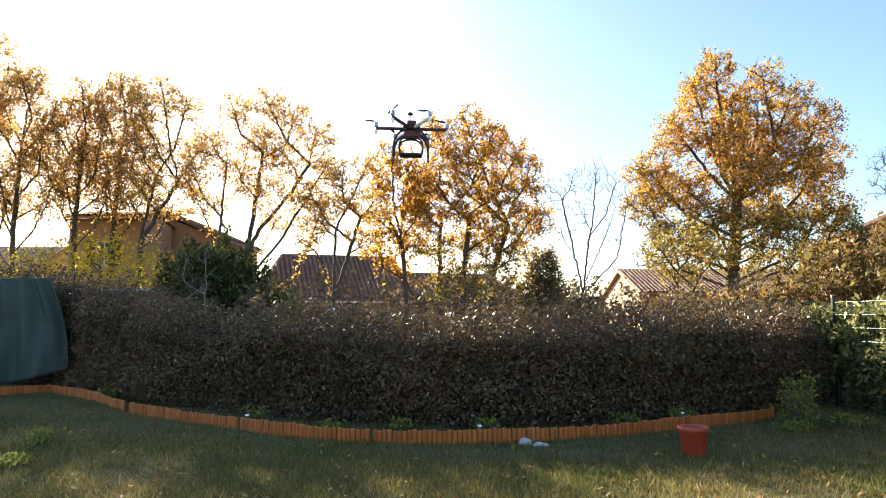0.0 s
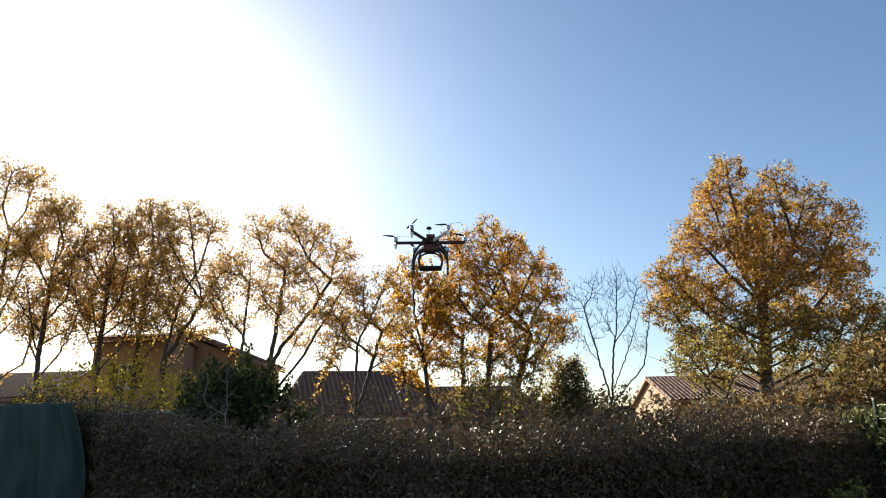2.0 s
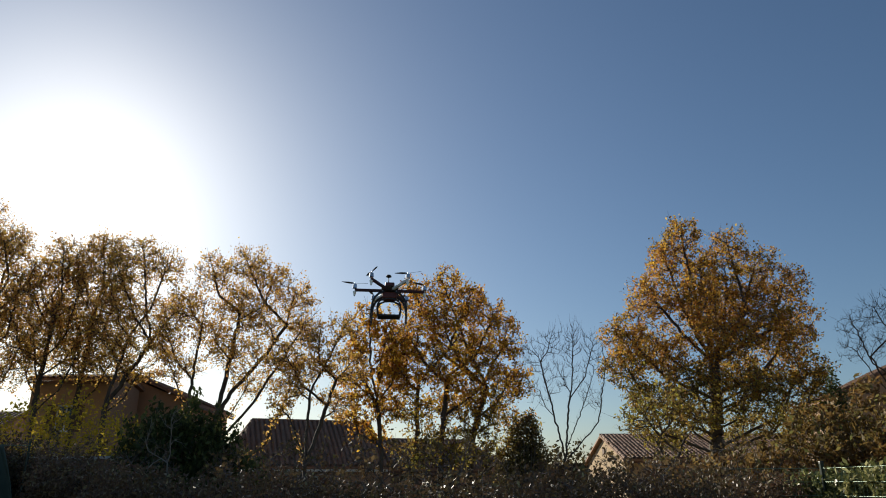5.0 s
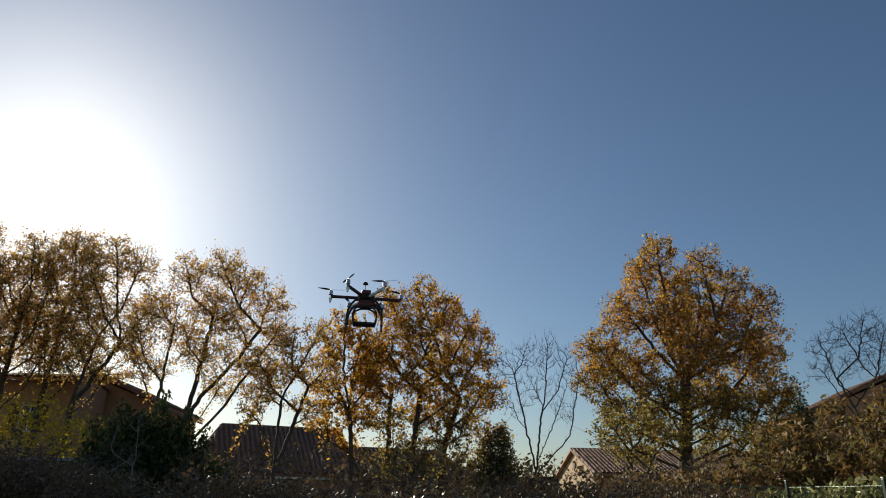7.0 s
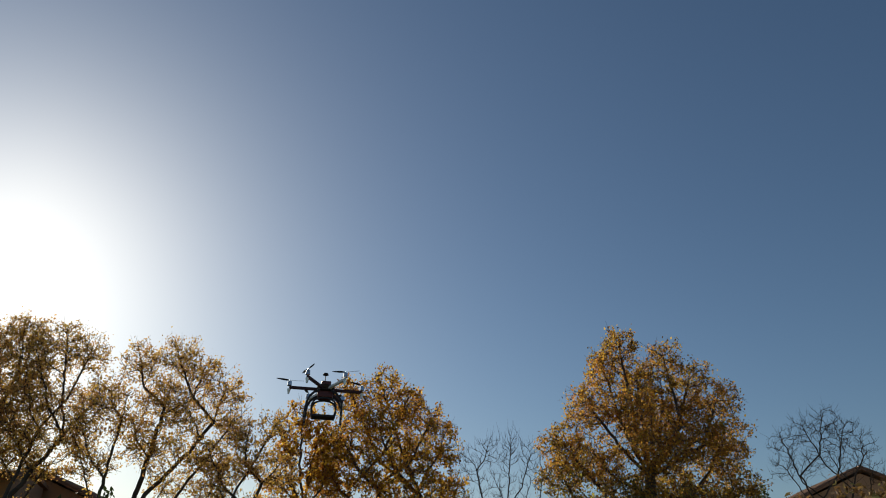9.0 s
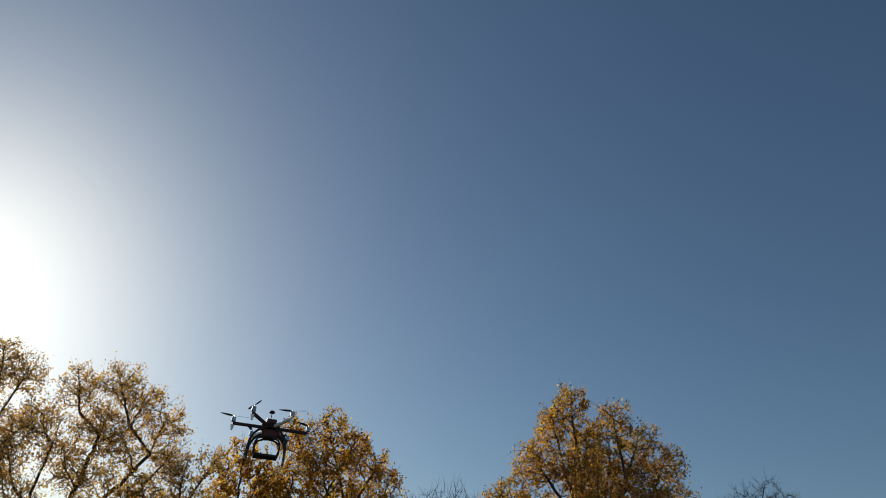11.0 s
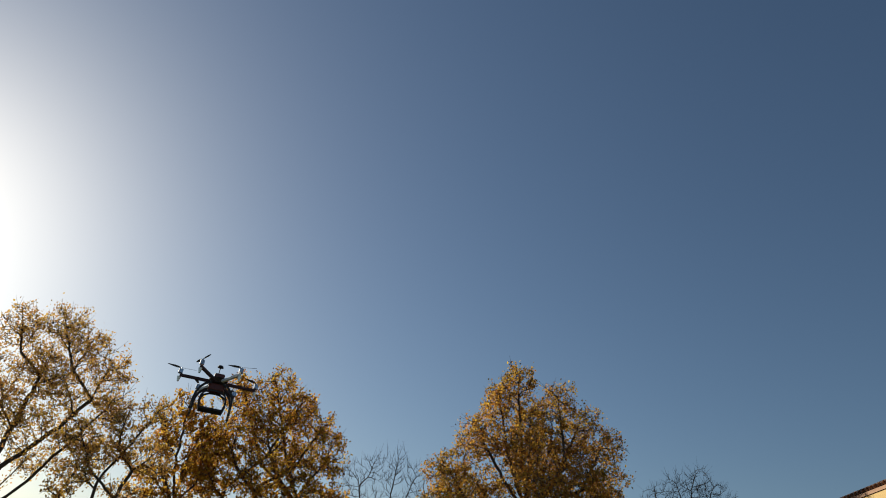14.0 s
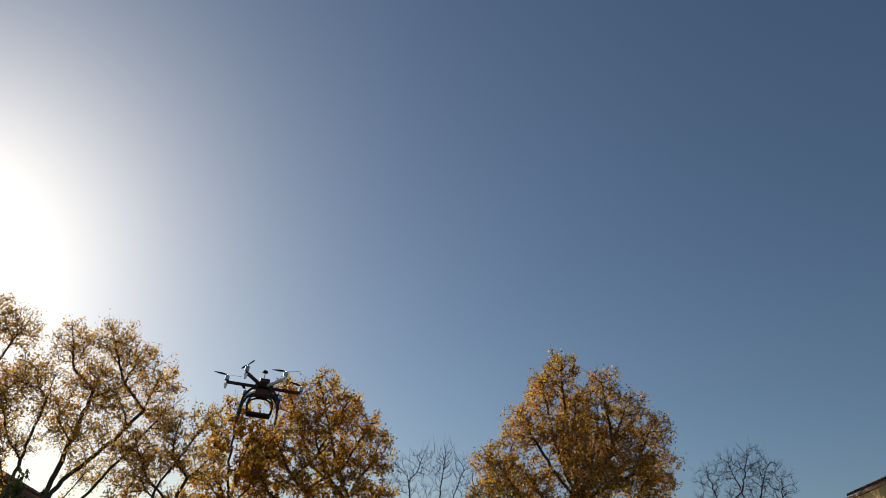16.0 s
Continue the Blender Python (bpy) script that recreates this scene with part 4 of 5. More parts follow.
def house(place, length, depth, eave, ridge, mat, label, front=(), side=(), hip_l=0.0, hip_r=0.0, over=0.45, shutters=True, chimney=None, seed=1, round_vent=False):
    """Local: x along the ridge, the front at y 0 facing -y, the left end at x 0."""
    h = thing("house", place, label, "house")
    t = 0.28
    bm = bmesh.new()
    wall(bm, Matrix(), length, eave, t, front)
    part("wall", bm, mat, h)
    bm = bmesh.new()
    left = Matrix.Translation((0, depth - t, 0)) @ Matrix.Rotation(-math.pi / 2, 4, "Z")
    wall(bm, left, depth - 2 * t, eave, t, side)
    part("wall", bm, mat, h)
    if not hip_l:
        bm = bmesh.new()
        a = [(0, 0.06, eave), (0, depth - 0.06, eave), (0, depth / 2, ridge - 0.16)]
        vs = [bm.verts.new(p) for p in a] + [bm.verts.new((t, p[1], p[2])) for p in a]
        for q in ((0, 2, 1), (3, 4, 5), (0, 1, 4, 3), (1, 2, 5, 4), (2, 0, 3, 5)):
            bm.faces.new([vs[i] for i in q])
        part("gable", bm, mat, h)
    for q in ((0, length, depth - t, depth), (length - t, length, t, depth - t)):
        bm = bmesh.new()
        box(bm, *q, 0, eave)
        part("wall", bm, mat, h)
    if not hip_r:
        bm = bmesh.new()
        a = [(length, 0.06, eave), (length, depth - 0.06, eave), (length, depth / 2, ridge - 0.16)]
        vs = [bm.verts.new(p) for p in a] + [bm.verts.new((length - t, p[1], p[2])) for p in a]
        for q in ((0, 1, 2), (3, 5, 4), (0, 3, 4, 1), (1, 4, 5, 2), (2, 5, 3, 0)):
            bm.faces.new([vs[i] for i in q])
        part("gable", bm, mat, h)
    for o in front:
        window(h, Matrix(), o, shutters)
    for o in side:
        window(h, left, o, shutters)
    if round_vent:
        bm = bmesh.new()
        bmesh.ops.create_cone(bm, cap_ends=True, segments=20, radius1=0.28, radius2=0.28, depth=0.10, matrix=pose(-0.03, depth / 2, eave + (ridge - eave) * 0.45, 0, 90, 0))
        part("round_vent", bm, M_SHUTTER, h)
    # roof: slabs and tiles
    run = depth / 2 + over
    drop = (ridge - eave) / (depth / 2) * over
    z0 = eave - drop + 0.14
    zr = ridge + 0.14
    x0, x1 = -over * (0.6 if not hip_l else 1), length + over * (0.6 if not hip_r else 1)
    bm = bmesh.new()
    slab(bm, [(x0, -over, z0), (x1, -over, z0), (x1 - hip_r, depth / 2, zr), (x0 + hip_l, depth / 2, zr)], 0.12)
    slab(bm, [(x1, depth + over, z0), (x0, depth + over, z0), (x0 + hip_l, depth / 2, zr), (x1 - hip_r, depth / 2, zr)], 0.12)
    if hip_l:
        slab(bm, [(x0, depth + over, z0), (x0, -over, z0), (x0 + hip_l, depth / 2, zr)], 0.12)
    if hip_r:
        slab(bm, [(x1, -over, z0), (x1, depth + over, z0), (x1 - hip_r, depth / 2, zr)], 0.12)
    roof = part("roof", bm, M_TILE, h, "weathered clay tile roof")
    rise = zr - z0
    pieces = [tile_courses(Matrix.Translation((x0, -over, z0)), x1 - x0, run, rise, hip_l, hip_r, seed),
              tile_courses(Matrix.Translation((x1, depth + over, z0)) @ Matrix.Rotation(math.pi, 4, "Z"), x1 - x0, run, rise, hip_r, hip_l, seed + 1)]
    if hip_l:
        pieces.append(tile_courses(Matrix.Translation((x0, depth + over, z0)) @ Matrix.Rotation(-math.pi / 2, 4, "Z"), depth + 2 * over, hip_l, rise, depth / 2 + over, depth / 2 + over, seed + 2))
    if hip_r:
        pieces.append(tile_courses(Matrix.Translation((x1, -over, z0)) @ Matrix.Rotation(math.pi / 2, 4, "Z"), depth + 2 * over, hip_r, rise, depth / 2 + over, depth / 2 + over, seed + 3))
    tagged(part("roof_tiles", joined(pieces), M_TILE, roof), kind="stuff")
    n = int((x1 - x0 - hip_l - hip_r) / 0.4)
    bm = bmesh.new()
    for i in range(n):
        a = x0 + hip_l + i * (x1 - x0 - hip_l - hip_r) / n
        rod(bm, (a, depth / 2, zr + 0.02), (a + 0.44, depth / 2, zr + 0.03), 0.11, 0.095, 8)
    tagged(part("ridge_tiles", bm, M_TILE, roof), kind="stuff")
    # eaves board under the front edge
    if over > 0.1:
        bm = bmesh.new()
        box(bm, x0 + 0.05, x1 - 0.05, -over + 0.03, -over + 0.06, z0 - 0.26, z0 - 0.13)
        part("eaves_board", bm, M_WHITE if seed == 52 else M_SHUTTER, h)
    if chimney:
        cx, cy, cz = chimney
        bm = bmesh.new()
        box(bm, cx - 0.3, cx + 0.3, cy - 0.25, cy + 0.25, ridge - 0.8, cz, 0.02)
        box(bm, cx - 0.36, cx + 0.36, cy - 0.31, cy + 0.31, cz + 0.002, cz + 0.1, 0.02)
        part("chimney", bm, mat, roof)
    return h


house(pose(14.0, 48.0, 0, 0, 0, 1), 17, 10, 3.2, 4.95, M_STUCCO, "low house with sunlit ochre gable and tile roof", [(2.0, 3.1, 0.9, 2.6), (4.2, 5.6, 0.4, 2.6), (8.0, 9.2, 0.9, 2.6), (12.0, 13.2, 0.9, 2.6)], [(4.2, 5.1, 0.6, 2.2)], seed=51, round_vent=True, chimney=(5.2, 5.6, 5.4))
house(pose(-10.8, 40.0, 0, 0, 0, 18), 9.0, 8.6, 2.75, 5.4, M_STUCCO_PINK, "long low house with a dark hipped tile roof", [(1.0, 2.4, 0.4, 2.2), (4.2, 5.2, 0.8, 2.1)], hip_l=2.0, seed=52)
house(pose(-2.2, 42.9, 0, 0, 0, 18), 8.2, 7.6, 2.6, 4.3, M_STUCCO_PINK, "lower tile-roofed wing of the long house", [(1.0, 1.9, 0.4, 2.2), (3.4, 4.4, 0.4, 2.2)], hip_r=1.8, seed=53)
house(pose(-13.9, 42.6, 0, 0, 0, 90), 8.0, 8.2, 6.4, 8.15, M_STUCCO_BROWN, "two-storey beige house with a broad gable", [], [(1.2, 2.2, 3.6, 5.0)], seed=54)
house(pose(-21.2, 38.2, 0), 4.2, 4.0, 7.1, 7.5, M_STUCCO_BROWN, "square front block of the beige house", [(1.5, 2.5, 4.4, 5.8), (1.5, 2.5, 1.0, 2.4)], over=0.3, seed=58)
house(pose(-38.0, 45.0, 0), 10.5, 8.0, 4.5, 6.3, M_STUCCO_PINK, "low pinkish house with a tile roof among trees", [(5.0, 6.2, 2.4, 3.8)], seed=55)
house(pose(32.9, 34.7, 0, 0, 0, 75), 9.0, 10.0, 6.2, 8.45, M_STUCCO_BROWN, "two-storey house with a plain gable end", [(2.0, 3.0, 3.4, 4.6), (5.0, 6.0, 3.4, 4.6)], [(3.0, 4.0, 3.4, 4.6)], seed=56)
house(pose(25.2, 27.6, 0, 0, 0, -111), 15.0, 9.0, 7.6, 9.7, M_STUCCO_GOLD, "tall house with a sunlit golden wall and tile roof", [(x, x + 0.8, 5.3, 6.3) for x in (1.0, 3.6, 6.2, 8.8, 11.4)], hip_l=2.2, hip_r=4.5, over=0.04, seed=57, shutters=False)


# ---- garden wall beyond the hedge ----
def garden_wall():
    bm = bmesh.new()
    box(bm, 0, 7.5, -0.1, 0.1, 0, 2.3, 0.02)
    w = tagged(part("wall_garden", bm, M_GARDEN_WALL), "dark grey rendered garden wall", "wall", kind="structure")
    bm = bmesh.new()
    box(bm, -0.05, 7.55, -0.16, 0.16, 2.302, 2.38, 0.015)
    part("coping", bm, M_STONE, w)
    w.matrix_basis = pose(-15.2, 20.0, 0, 0, 0, -4)


garden_wall()


# ---- wire mesh fence ----
def fence_run(a, b, posts, label, post_h=1.93, first=True):
    a, b = Vector((*a, 0)), Vector((*b, 0))
    d = (b - a)
    f = thing("wire_fence", Matrix.Translation(a) @ Matrix.Rotation(math.atan2(d.y, d.x), 4, "Z"), label, "fence")
    L = d.length
    for i in range(posts + 1 if first else 0):
        x = L * i / posts
        bm = bmesh.new()
        box(bm, x - 0.03, x + 0.03, -0.03, 0.03, -0.1, post_h, 0.006)
        p = part("post", bm, M_GREEN_METAL, f)
        bm = bmesh.new()
        box(bm, x - 0.035, x + 0.035, -0.035, 0.035, post_h + 0.001, post_h + 0.025, 0.008)
        part("post_cap", bm, M_GREEN_METAL, p)
    w = L / posts
    for i in range(posts):
        x0 = L * i / posts + 0.035
        x1 = x0 + w - 0.07
        za = []
        for k in range(9):
            z = 0.06 + k * 0.222
            for off in (-0.008, 0.008):
                za.append(((x0, off, z), (x1, off, z), 0.0045))
        n = int((x1 - x0) / 0.1)
        for k in range(n + 1):
            x = x0 + 0.01 + (x1 - x0 - 0.02) * k / n
            za.append(((x, 0, 0.05), (x, 0, 1.86), 0.002))
        A, B, R = np.array([q[0] for q in za], float), np.array([q[1] for q in za], float), np.array([q[2] for q in za])
        part("mesh_panel", tubes(A, B, R, R, 5), M_WIRE, f)
    return f


fence_run((7.0, 12.2), (7.05, 2.2), 4, "green welded wire fence along the laurel hedge")
fence_run((6.96, 12.2), (5.3, 12.3), 1, "green wire fence panel sunk in the hedge", first=False)


# ---- green windbreak on the far fence ----
def windbreak():
    w = thing("windbreak", pose(-10.45, 14.75, 0), "dark green windbreak cloth sagging from a fence", "windbreak")
    nx, nz = 60, 30
    vs = []
    for j in range(nz + 1):
        for i in range(nx + 1):
            u, v = i / nx, j / nz
            edge = 1.95 + 0.5 * math.sin((1 - v) * 1.95)
            x = u * edge
            bottom = 0.06 + 0.42 * u * u
            top = 2.43 - 0.04 * math.sin(u * math.pi * 3) ** 2
            z = bottom + (top - bottom) * v
            fold = 0.09 * math.sin(u * 15 + v * 2.5) * (1.25 - v) + 0.05 * math.sin(u * 31 - v * 4) + 0.3 * max(0, u - 0.7) * math.sin(u * 42 + v)
            vs.append((x, -0.04 + fold + 0.05 * noise.noise((u * 4, v * 3, 1)), z))
    fs = [(j * (nx + 1) + i, j * (nx + 1) + i + 1, (j + 1) * (nx + 1) + i + 1, (j + 1) * (nx + 1) + i) for j in range(nz) for i in range(nx)]
    c = shade_smooth(part("cloth", (vs, fs), M_TARP, w))
    m = c.modifiers.new("thickness", "SOLIDIFY")
    m.thickness = 0.006
    for x in (0.1, 1.3, 2.35):
        bm = bmesh.new()
        rod(bm, (x, 0.16, -0.1), (x, 0.16, 2.5), 0.025)
        part("post", bm, M_GREEN_METAL, w)
    bm = bmesh.new()
    rod(bm, (0.05, 0.13, 2.42), (2.4, 0.13, 2.42), 0.008)
    part("top_wire", bm, M_WIRE, w)


windbreak()


# ---- orange palisade edging ----
EDGE = [(-9.4, 13.0), (-8.9, 13.6), (-8.2, 14.4), (-6.5, 12.9), (-5.0, 11.2), (-3.9, 10.4), (-3.1, 9.9), (-2.3, 9.3), (-1.6, 8.95), (-0.7, 8.72), (0.1, 8.62), (1.2, 8.8), (2.4, 9.25), (3.8, 9.95), (5.2, 10.8)]


def paling_mesh(k):
    """A half-round upright stick with a chamfered, slightly uneven top."""
    rng = random.Random(k)
    bm = bmesh.new()
    w, d, h = 0.029, 0.018, 0.185 + rng.uniform(-0.008, 0.008)
    ring = [(-w, d), (-w, -d * 0.4), (-w * 0.6, -d), (w * 0.6, -d), (w, -d * 0.4), (w, d)]
    low = [bm.verts.new((x, y, -0.04)) for x, y in ring]
    mid = [bm.verts.new((x, y, h - 0.012)) for x, y in ring]
    top = [bm.verts.new((x * 0.8, y * 0.7, h + rng.uniform(-0.002, 0.002))) for x, y in ring]
    for a, b in ((low, mid), (mid, top)):
        for i in range(6):
            j = (i + 1) % 6
            bm.faces.new((a[i], a[j], b[j], b[i]))
    bm.faces.new(top)
    me = bpy.data.meshes.new("paling")
    bm.normal_update()
    bm.to_mesh(me)
    bm.free()
    me.materials.append(M_ORANGE)
    return me


def build_edging():
    rng = random.Random(8)
    meshes = [paling_mesh(k) for k in range(5)]
    p = np.array(EDGE)
    seg = np.linalg.norm(np.diff(p, axis=0), axis=1)
    at = np.concatenate([[0], np.cumsum(seg)])
    cuts = [0, 5.9, 6.15, 9.0, 11.2, 13.5, at[-1]]
    for a, b in zip(cuts, cuts[1:]):
        if b - a < 0.5:
            continue
        x, y = np.interp(a, at, p[:, 0]), np.interp(a, at, p[:, 1])
        e = thing("garden_edging", pose(x, y, 0), "orange wooden palisade edging along the flower bed", "edging", "bed edging")
        s = a + 0.03
        tilt = rng.uniform(-0.03, 0.03)
        line = []
        while s < b - 0.03:
            px, py = np.interp(s, at, p[:, 0]), np.interp(s, at, p[:, 1])
            qx, qy = np.interp(s + 0.2, at, p[:, 0]), np.interp(s + 0.2, at, p[:, 1])
            rx, ry = np.interp(s - 0.2, at, p[:, 0]), np.interp(s - 0.2, at, p[:, 1])
            turn = math.degrees(math.atan2(qy - ry, qx - rx))
            ob = new("paling", rng.choice(meshes))
            ob.parent = e
            wav = 0.012 * math.sin(s * 2.1) + rng.uniform(-0.004, 0.004)
            ob.matrix_basis = pose(px - x, py - y, wav - 0.012, rng.uniform(-4, 4) + 3 * math.sin(s * 1.3), rng.uniform(-2.5, 2.5), turn)
            line.append((px - x - math.sin(math.radians(turn)) * -0.03, py - y + math.cos(math.radians(turn)) * 0.03, 0.10))
            s += 0.0635
        q = np.array(line)
        if len(q) > 1:
            part("back_wire", tubes(q[:-1], q[1:], np.full(len(q) - 1, 0.004), np.full(len(q) - 1, 0.004), 5), M_GREEN_METAL, e)


build_edging()


# ---- flower pot ----
def flower_pot():
    p = thing("flower_pot", pose(2.88, 7.98, 0), "red plastic flower pot standing on the lawn", "pot")
    bm = bmesh.new()
    prof = [(0.0, 0.01), (0.115, 0.01), (0.122, 0.0), (0.13, 0.02), (0.158, 0.27), (0.17, 0.275), (0.172, 0.325), (0.165, 0.33), (0.152, 0.325), (0.148, 0.27), (0.12, 0.03), (0.0, 0.03)]
    n = 28
    rows = [[bm.verts.new((r * math.cos(2 * math.pi * k / n), r * math.sin(2 * math.pi * k / n), z)) for k in range(n)] if r else [bm.verts.new((0, 0, z))] for r, z in prof]
    for a, b in zip(rows, rows[1:]):
        for k in range(n):
            j = (k + 1) % n
            vs = [a[k % len(a)], a[j % len(a)], b[j % len(b)], b[k % len(b)]]
            bm.faces.new(list(dict.fromkeys(vs)))
    bmesh.ops.recalc_face_normals(bm, faces=bm.faces)
    shade_smooth(part("body", bm, M_POT, p))
    bm = bmesh.new()
    bmesh.ops.create_cone(bm, cap_ends=True, segments=24, radius1=0.13, radius2=0.146, depth=0.2, matrix=Matrix.Translation((0, 0, 0.16)))
    part("soil", bm, M_SOIL, p, "dark potting soil")


flower_pot()


# ---- solar garden stakes, stones, weeds ----
def solar_light(x, y, turn):
    s = thing("solar_light", pose(x, y, 0, 0, 0, turn), "small solar stake light with a silver cap", "garden light", "solar lights along the bed")
    bm = bmesh.new()
    rod(bm, (0, 0, -0.05), (0, 0, 0.15), 0.008)
    part("stake", bm, M_GREYPLASTIC, s)
    bm = bmesh.new()
    rod(bm, (0, 0, 0.151), (0, 0, 0.20), 0.022, 0.027, 12)
    part("lens", bm, M_GREYPLASTIC, s)
    bm = bmesh.new()
    rod(bm, (0, 0, 0.201), (0, 0, 0.222), 0.036, 0.031, 14)
    part("cap", bm, M_MOTOR, s, "brushed silver cap")


for x, y, a in [(-2.75, 9.72, 10), (0.47, 8.80, 0), (3.45, 9.95, 25)]:
    solar_light(x, y, a)


def stone(x, y, sx, sy, sz, seed, turn, mat=None):
    bm = bmesh.new()
    bmesh.ops.create_icosphere(bm, subdivisions=3, radius=1)
    for v in bm.verts:
        v.co *= 1 + 0.35 * noise.noise(v.co * 1.3 + Vector((seed, 0, 0)))
        v.co = Vector((v.co.x * sx, v.co.y * sy, max(v.co.z, -0.5) * sz))
    ob = part("stone", bm, mat or M_STONE)
    ob.matrix_basis = pose(x, y, sz * 0.42, 0, 0, turn)
    return tagged(ob, "pale rough limestone lying by the edging", "stone", "stones by the bed")


stone(1.02, 8.62, 0.085, 0.06, 0.06, 4, 20)
stone(1.20, 8.55, 0.10, 0.06, 0.035, 9, -15)
stone(-6.9, 14.0, 0.10, 0.08, 0.14, 14, 30)
stone(-7.7, 14.7, 0.14, 0.10, 0.10, 17, 10)
shrub("young_shrub", (5.15, 10.0, 0), [(0, 0, 0.28, 0.32, 0.24, 0.30), (0.17, 0, 0.58, 0.13, 0.16, 0.28), (-0.17, 0, 0.54, 0.11, 0.14, 0.24), (0.0, 0, 0.6, 0.08, 0.1, 0.22)], "small green shrub at the end of the edging", M_WEED, 640, 0.06, 61, 0.006)
for k, (x, y, w, h, n) in enumerate([(3.55, 10.25, 0.22, 0.3, 150), (-5.0, 8.6, 0.16, 0.22, 150), (-4.6, 7.4, 0.22, 0.16, 150), (4.9, 9.6, 0.3, 0.16, 160), (-0.6, 9.6, 0.2, 0.2, 80), (0.6, 9.5, 0.22, 0.25, 110), (2.6, 9.8, 0.25, 0.25, 130), (-2.9, 10.6, 0.22, 0.25, 100), (-6.4, 13.4, 0.25, 0.3, 120), (5.9, 10.0, 0.35, 0.2, 200), (-1.6, 9.7, 0.2, 0.15, 70)]):
    shrub("weed", (x, y, 0), [(0, 0, h * 0.45, w, w, h * 0.5)], "low clump of green weeds in the garden", M_WEED, n, 0.07, 200 + k, 0.003, -0.8, "weed", "weeds by the bed")


# ---- six-armed drone in the air ----
def arc_strip(bm, pts, half_w, thick):
    """A flat curved plate that follows pts in the x-z plane."""
    rows = []
    for i, (x, y, z) in enumerate(pts):
        a, b = pts[max(0, i - 1)], pts[min(len(pts) - 1, i + 1)]
        d = Vector((b[0] - a[0], 0, b[2] - a[2])).normalized()
        n = Vector((-d.z, 0, d.x)) * half_w
        rows.append([bm.verts.new((x + n.x * s, y + t, z + n.z * s)) for s, t in ((1, -thick), (1, thick), (-1, thick), (-1, -thick))])
    for a, b in zip(rows, rows[1:]):
        for k in range(4):
            bm.faces.new((a[k], a[(k + 1) % 4], b[(k + 1) % 4], b[k]))
    bm.faces.new(rows[0][::-1])
    bm.faces.new(rows[-1])


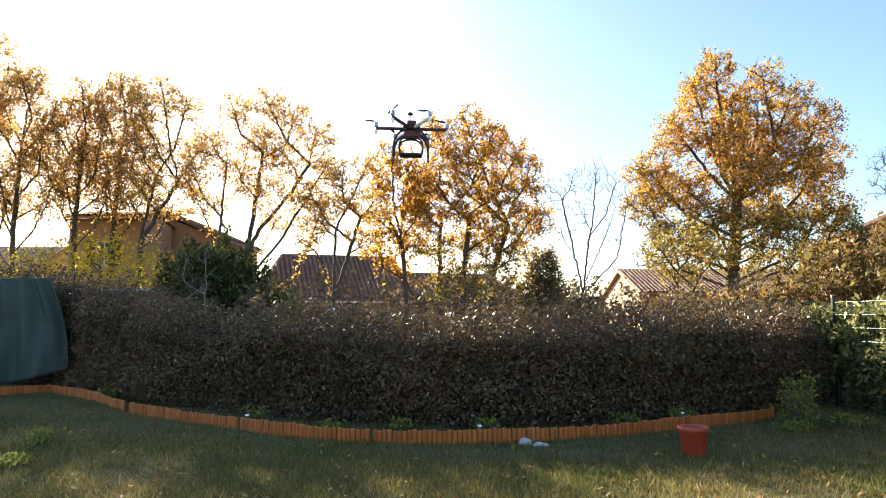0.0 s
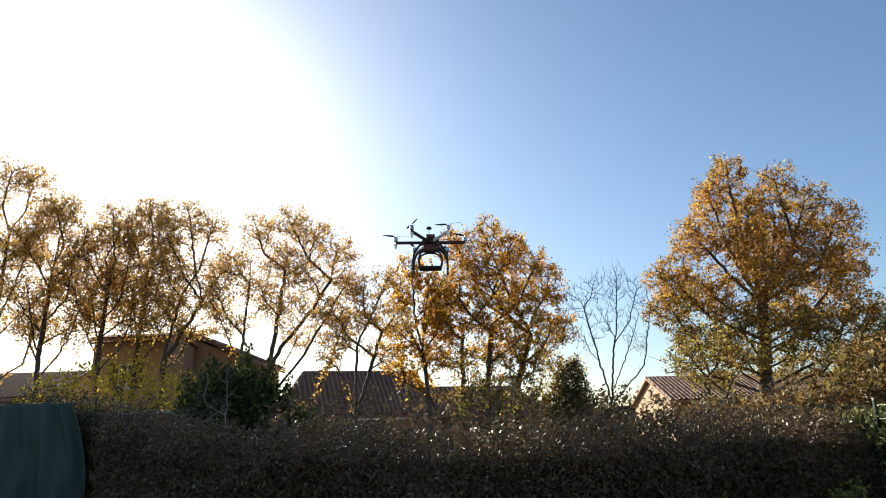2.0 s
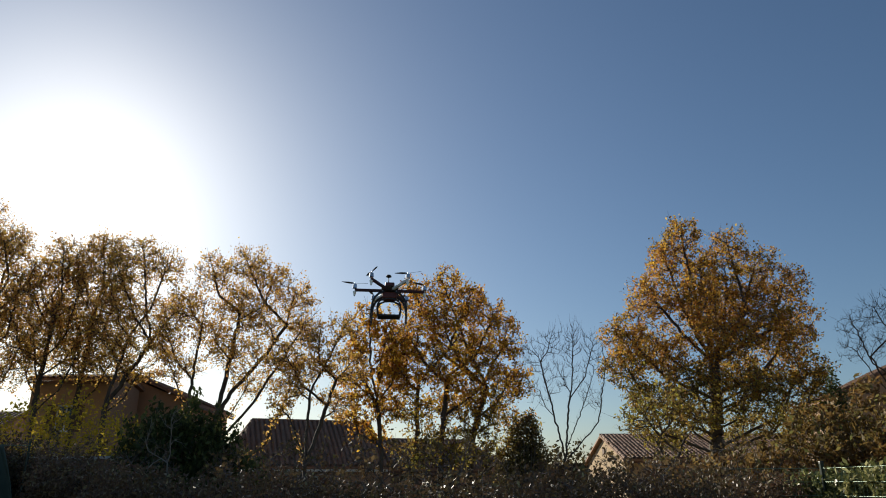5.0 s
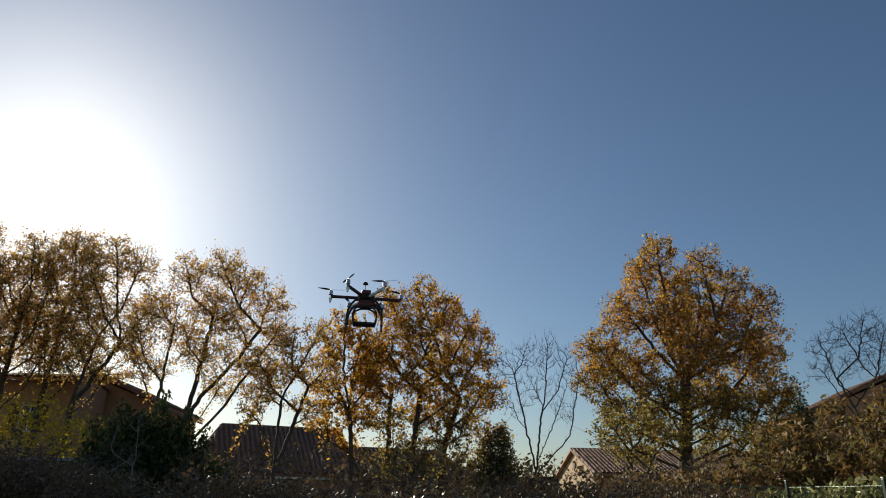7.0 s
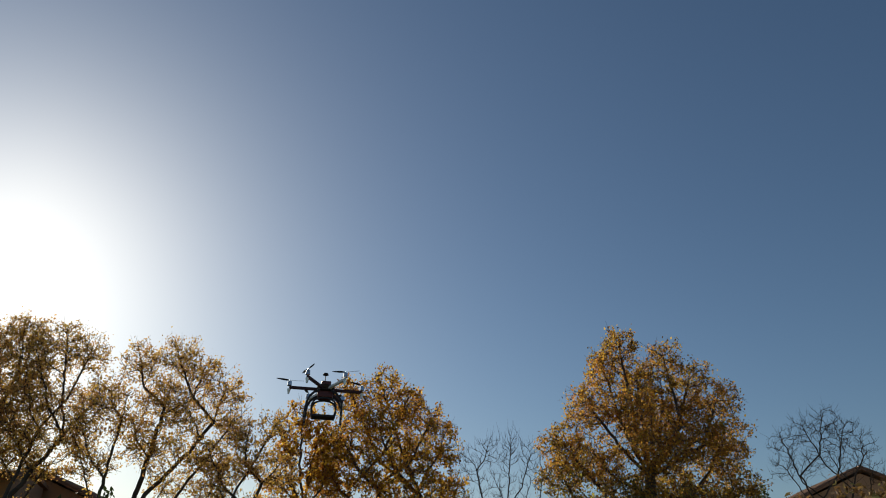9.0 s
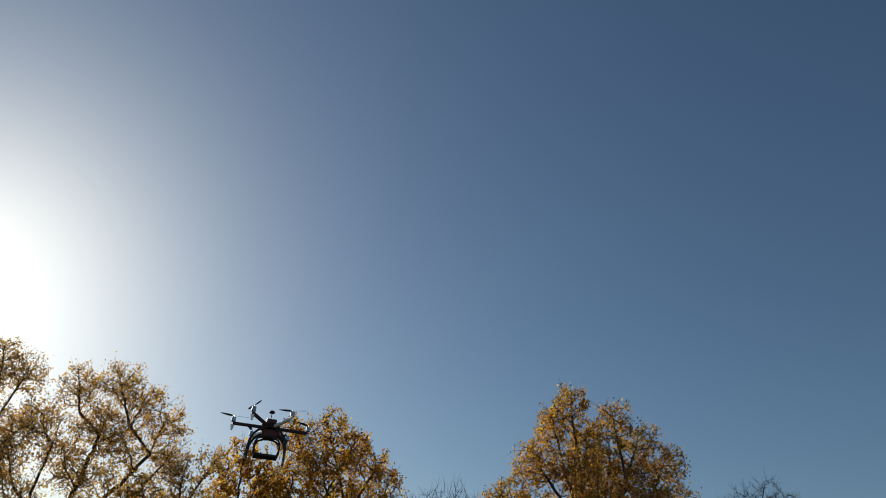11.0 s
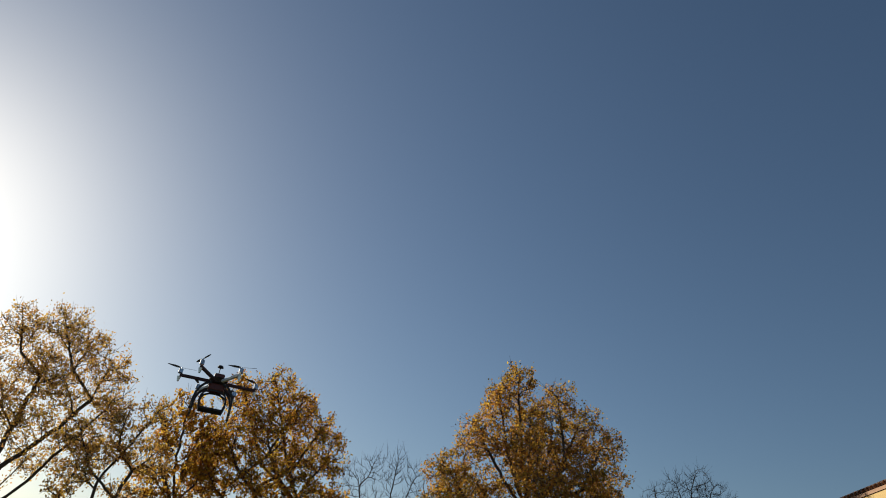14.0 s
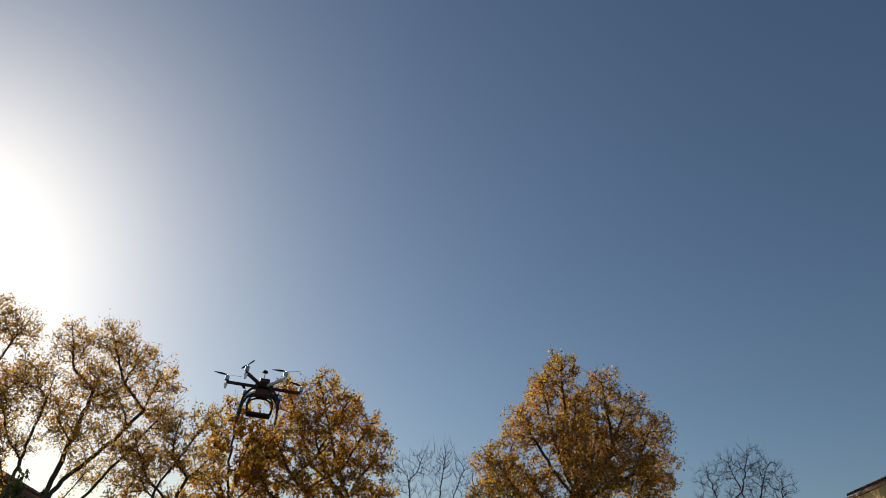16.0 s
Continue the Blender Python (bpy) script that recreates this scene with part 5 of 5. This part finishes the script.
def drone():
    d = thing("drone", pose(-0.30, 6.3, 3.36, -6, 1, 2), "black six-rotor drone hovering over the garden", "drone")
    for z, r in ((-0.02, 0.088), (0.025, 0.084)):
        bm = bmesh.new()
        bmesh.ops.create_cone(bm, cap_ends=True, segments=12, radius1=r, radius2=r, depth=0.004, matrix=Matrix.Translation((0, 0, z)))
        part("centre_plate", bm, M_CARBON, d)
    bm = bmesh.new()
    box(bm, -0.07, 0.07, -0.05, 0.05, -0.085, -0.024, 0.008)
    part("battery", bm, M_RED, d, "dark red battery pack")
    bm = bmesh.new()
    box(bm, -0.045, 0.045, -0.055, 0.055, 0.028, 0.072, 0.012)
    part("electronics_box", bm, M_RED, d, "dark red electronics housing")
    bm = bmesh.new()
    rod(bm, (-0.015, 0.03, 0.073), (-0.015, 0.03, 0.16), 0.004)
    mast = part("antenna_mast", bm, M_CARBON, d)
    bm = bmesh.new()
    rod(bm, (-0.015, 0.03, 0.161), (-0.015, 0.03, 0.176), 0.028, 0.022, 16)
    part("antenna_puck", bm, M_CARBON, mast)
    R = 0.335
    for k in range(6):
        a = math.radians(60 * k)
        c, s = math.cos(a), math.sin(a)
        bm = bmesh.new()
        box(bm, 0.07, R, -0.0115, 0.0115, -0.011, 0.014, 0.003, Matrix.Rotation(a, 4, "Z"))
        arm = part("arm", bm, M_WHITE if k in (2, 5) else M_ARM, d, "glossy white arm" if k in (2, 5) else "")
        bm = bmesh.new()
        rod(bm, (R * c, R * s, 0.019), (R * c, R * s, 0.058), 0.021, 0.019, 14)
        rod(bm, (R * c, R * s, 0.058), (R * c, R * s, 0.075), 0.006, 0.004, 8)
        part("motor", bm, M_MOTOR, arm, "silver motor")
        bm = bmesh.new()
        rod(bm, (R * c, R * s, -0.06), (R * c, R * s, -0.015), 0.008, 0.018, 10)
        part("motor_foot", bm, M_MOTOR, arm, "silver motor foot")
        bm = bmesh.new()
        t = [0.4, 2.5, 1.2, 0.1, 2.0, 2.9][k]
        for side in (0, math.pi):
            m = Matrix.Translation((R * c, R * s, 0.07)) @ Matrix.Rotation(t + side, 4, "Z")
            rows = []
            for r, w, tw in ((0.008, 0.006, 0.3), (0.03, 0.011, 0.45), (0.06, 0.0135, 0.35), (0.1, 0.010, 0.22), (0.127, 0.004, 0.12)):
                rows.append([bm.verts.new(m @ Vector((r, y * math.cos(tw), y * math.sin(tw) + z + r * 0.06))) for y, z in ((-w, 0), (0, 0.0015), (w, 0), (0, -0.0015))])
            for p, q in zip(rows, rows[1:]):
                for i in range(4):
                    bm.faces.new((p[i], p[(i + 1) % 4], q[(i + 1) % 4], q[i]))
            bm.faces.new(rows[0][::-1])
            bm.faces.new(rows[-1])
        part("propeller", bm, M_CARBON, arm, "two-bladed black propeller")
    # landing gear: arched legs, skids, camera tray
    for y in (-0.075, 0.075):
        for sgn in (-1, 1):
            bm = bmesh.new()
            arc_strip(bm, [(sgn * x, y, z) for x, z in ((0.05, -0.03), (0.10, -0.055), (0.135, -0.095), (0.155, -0.145), (0.162, -0.20), (0.165, -0.30))], 0.010, 0.003)
            part("outer_leg", bm, M_CARBON, d)
    for y in (-0.04, 0.04):
        bm = bmesh.new()
        arc_strip(bm, [(x, y, z) for x, z in ((-0.10, -0.255), (-0.112, -0.20), (-0.108, -0.15), (-0.088, -0.115), (-0.045, -0.095), (0, -0.09), (0.045, -0.095), (0.088, -0.115), (0.108, -0.15), (0.112, -0.20), (0.10, -0.255))], 0.008, 0.004)
        part("arch", bm, M_CARBON, d, "arched camera cradle")
    bm = bmesh.new()
    box(bm, -0.105, 0.105, -0.05, 0.05, -0.272, -0.25, 0.008)
    part("camera_tray", bm, M_CARBON, d)
    for sgn in (-1, 1):
        bm = bmesh.new()
        rod(bm, (sgn * 0.166, -0.17, -0.281), (sgn * 0.166, 0.17, -0.281), 0.007, 0.007, 10)
        part("skid", bm, M_GREYPLASTIC, d, "grey landing skid")


drone()
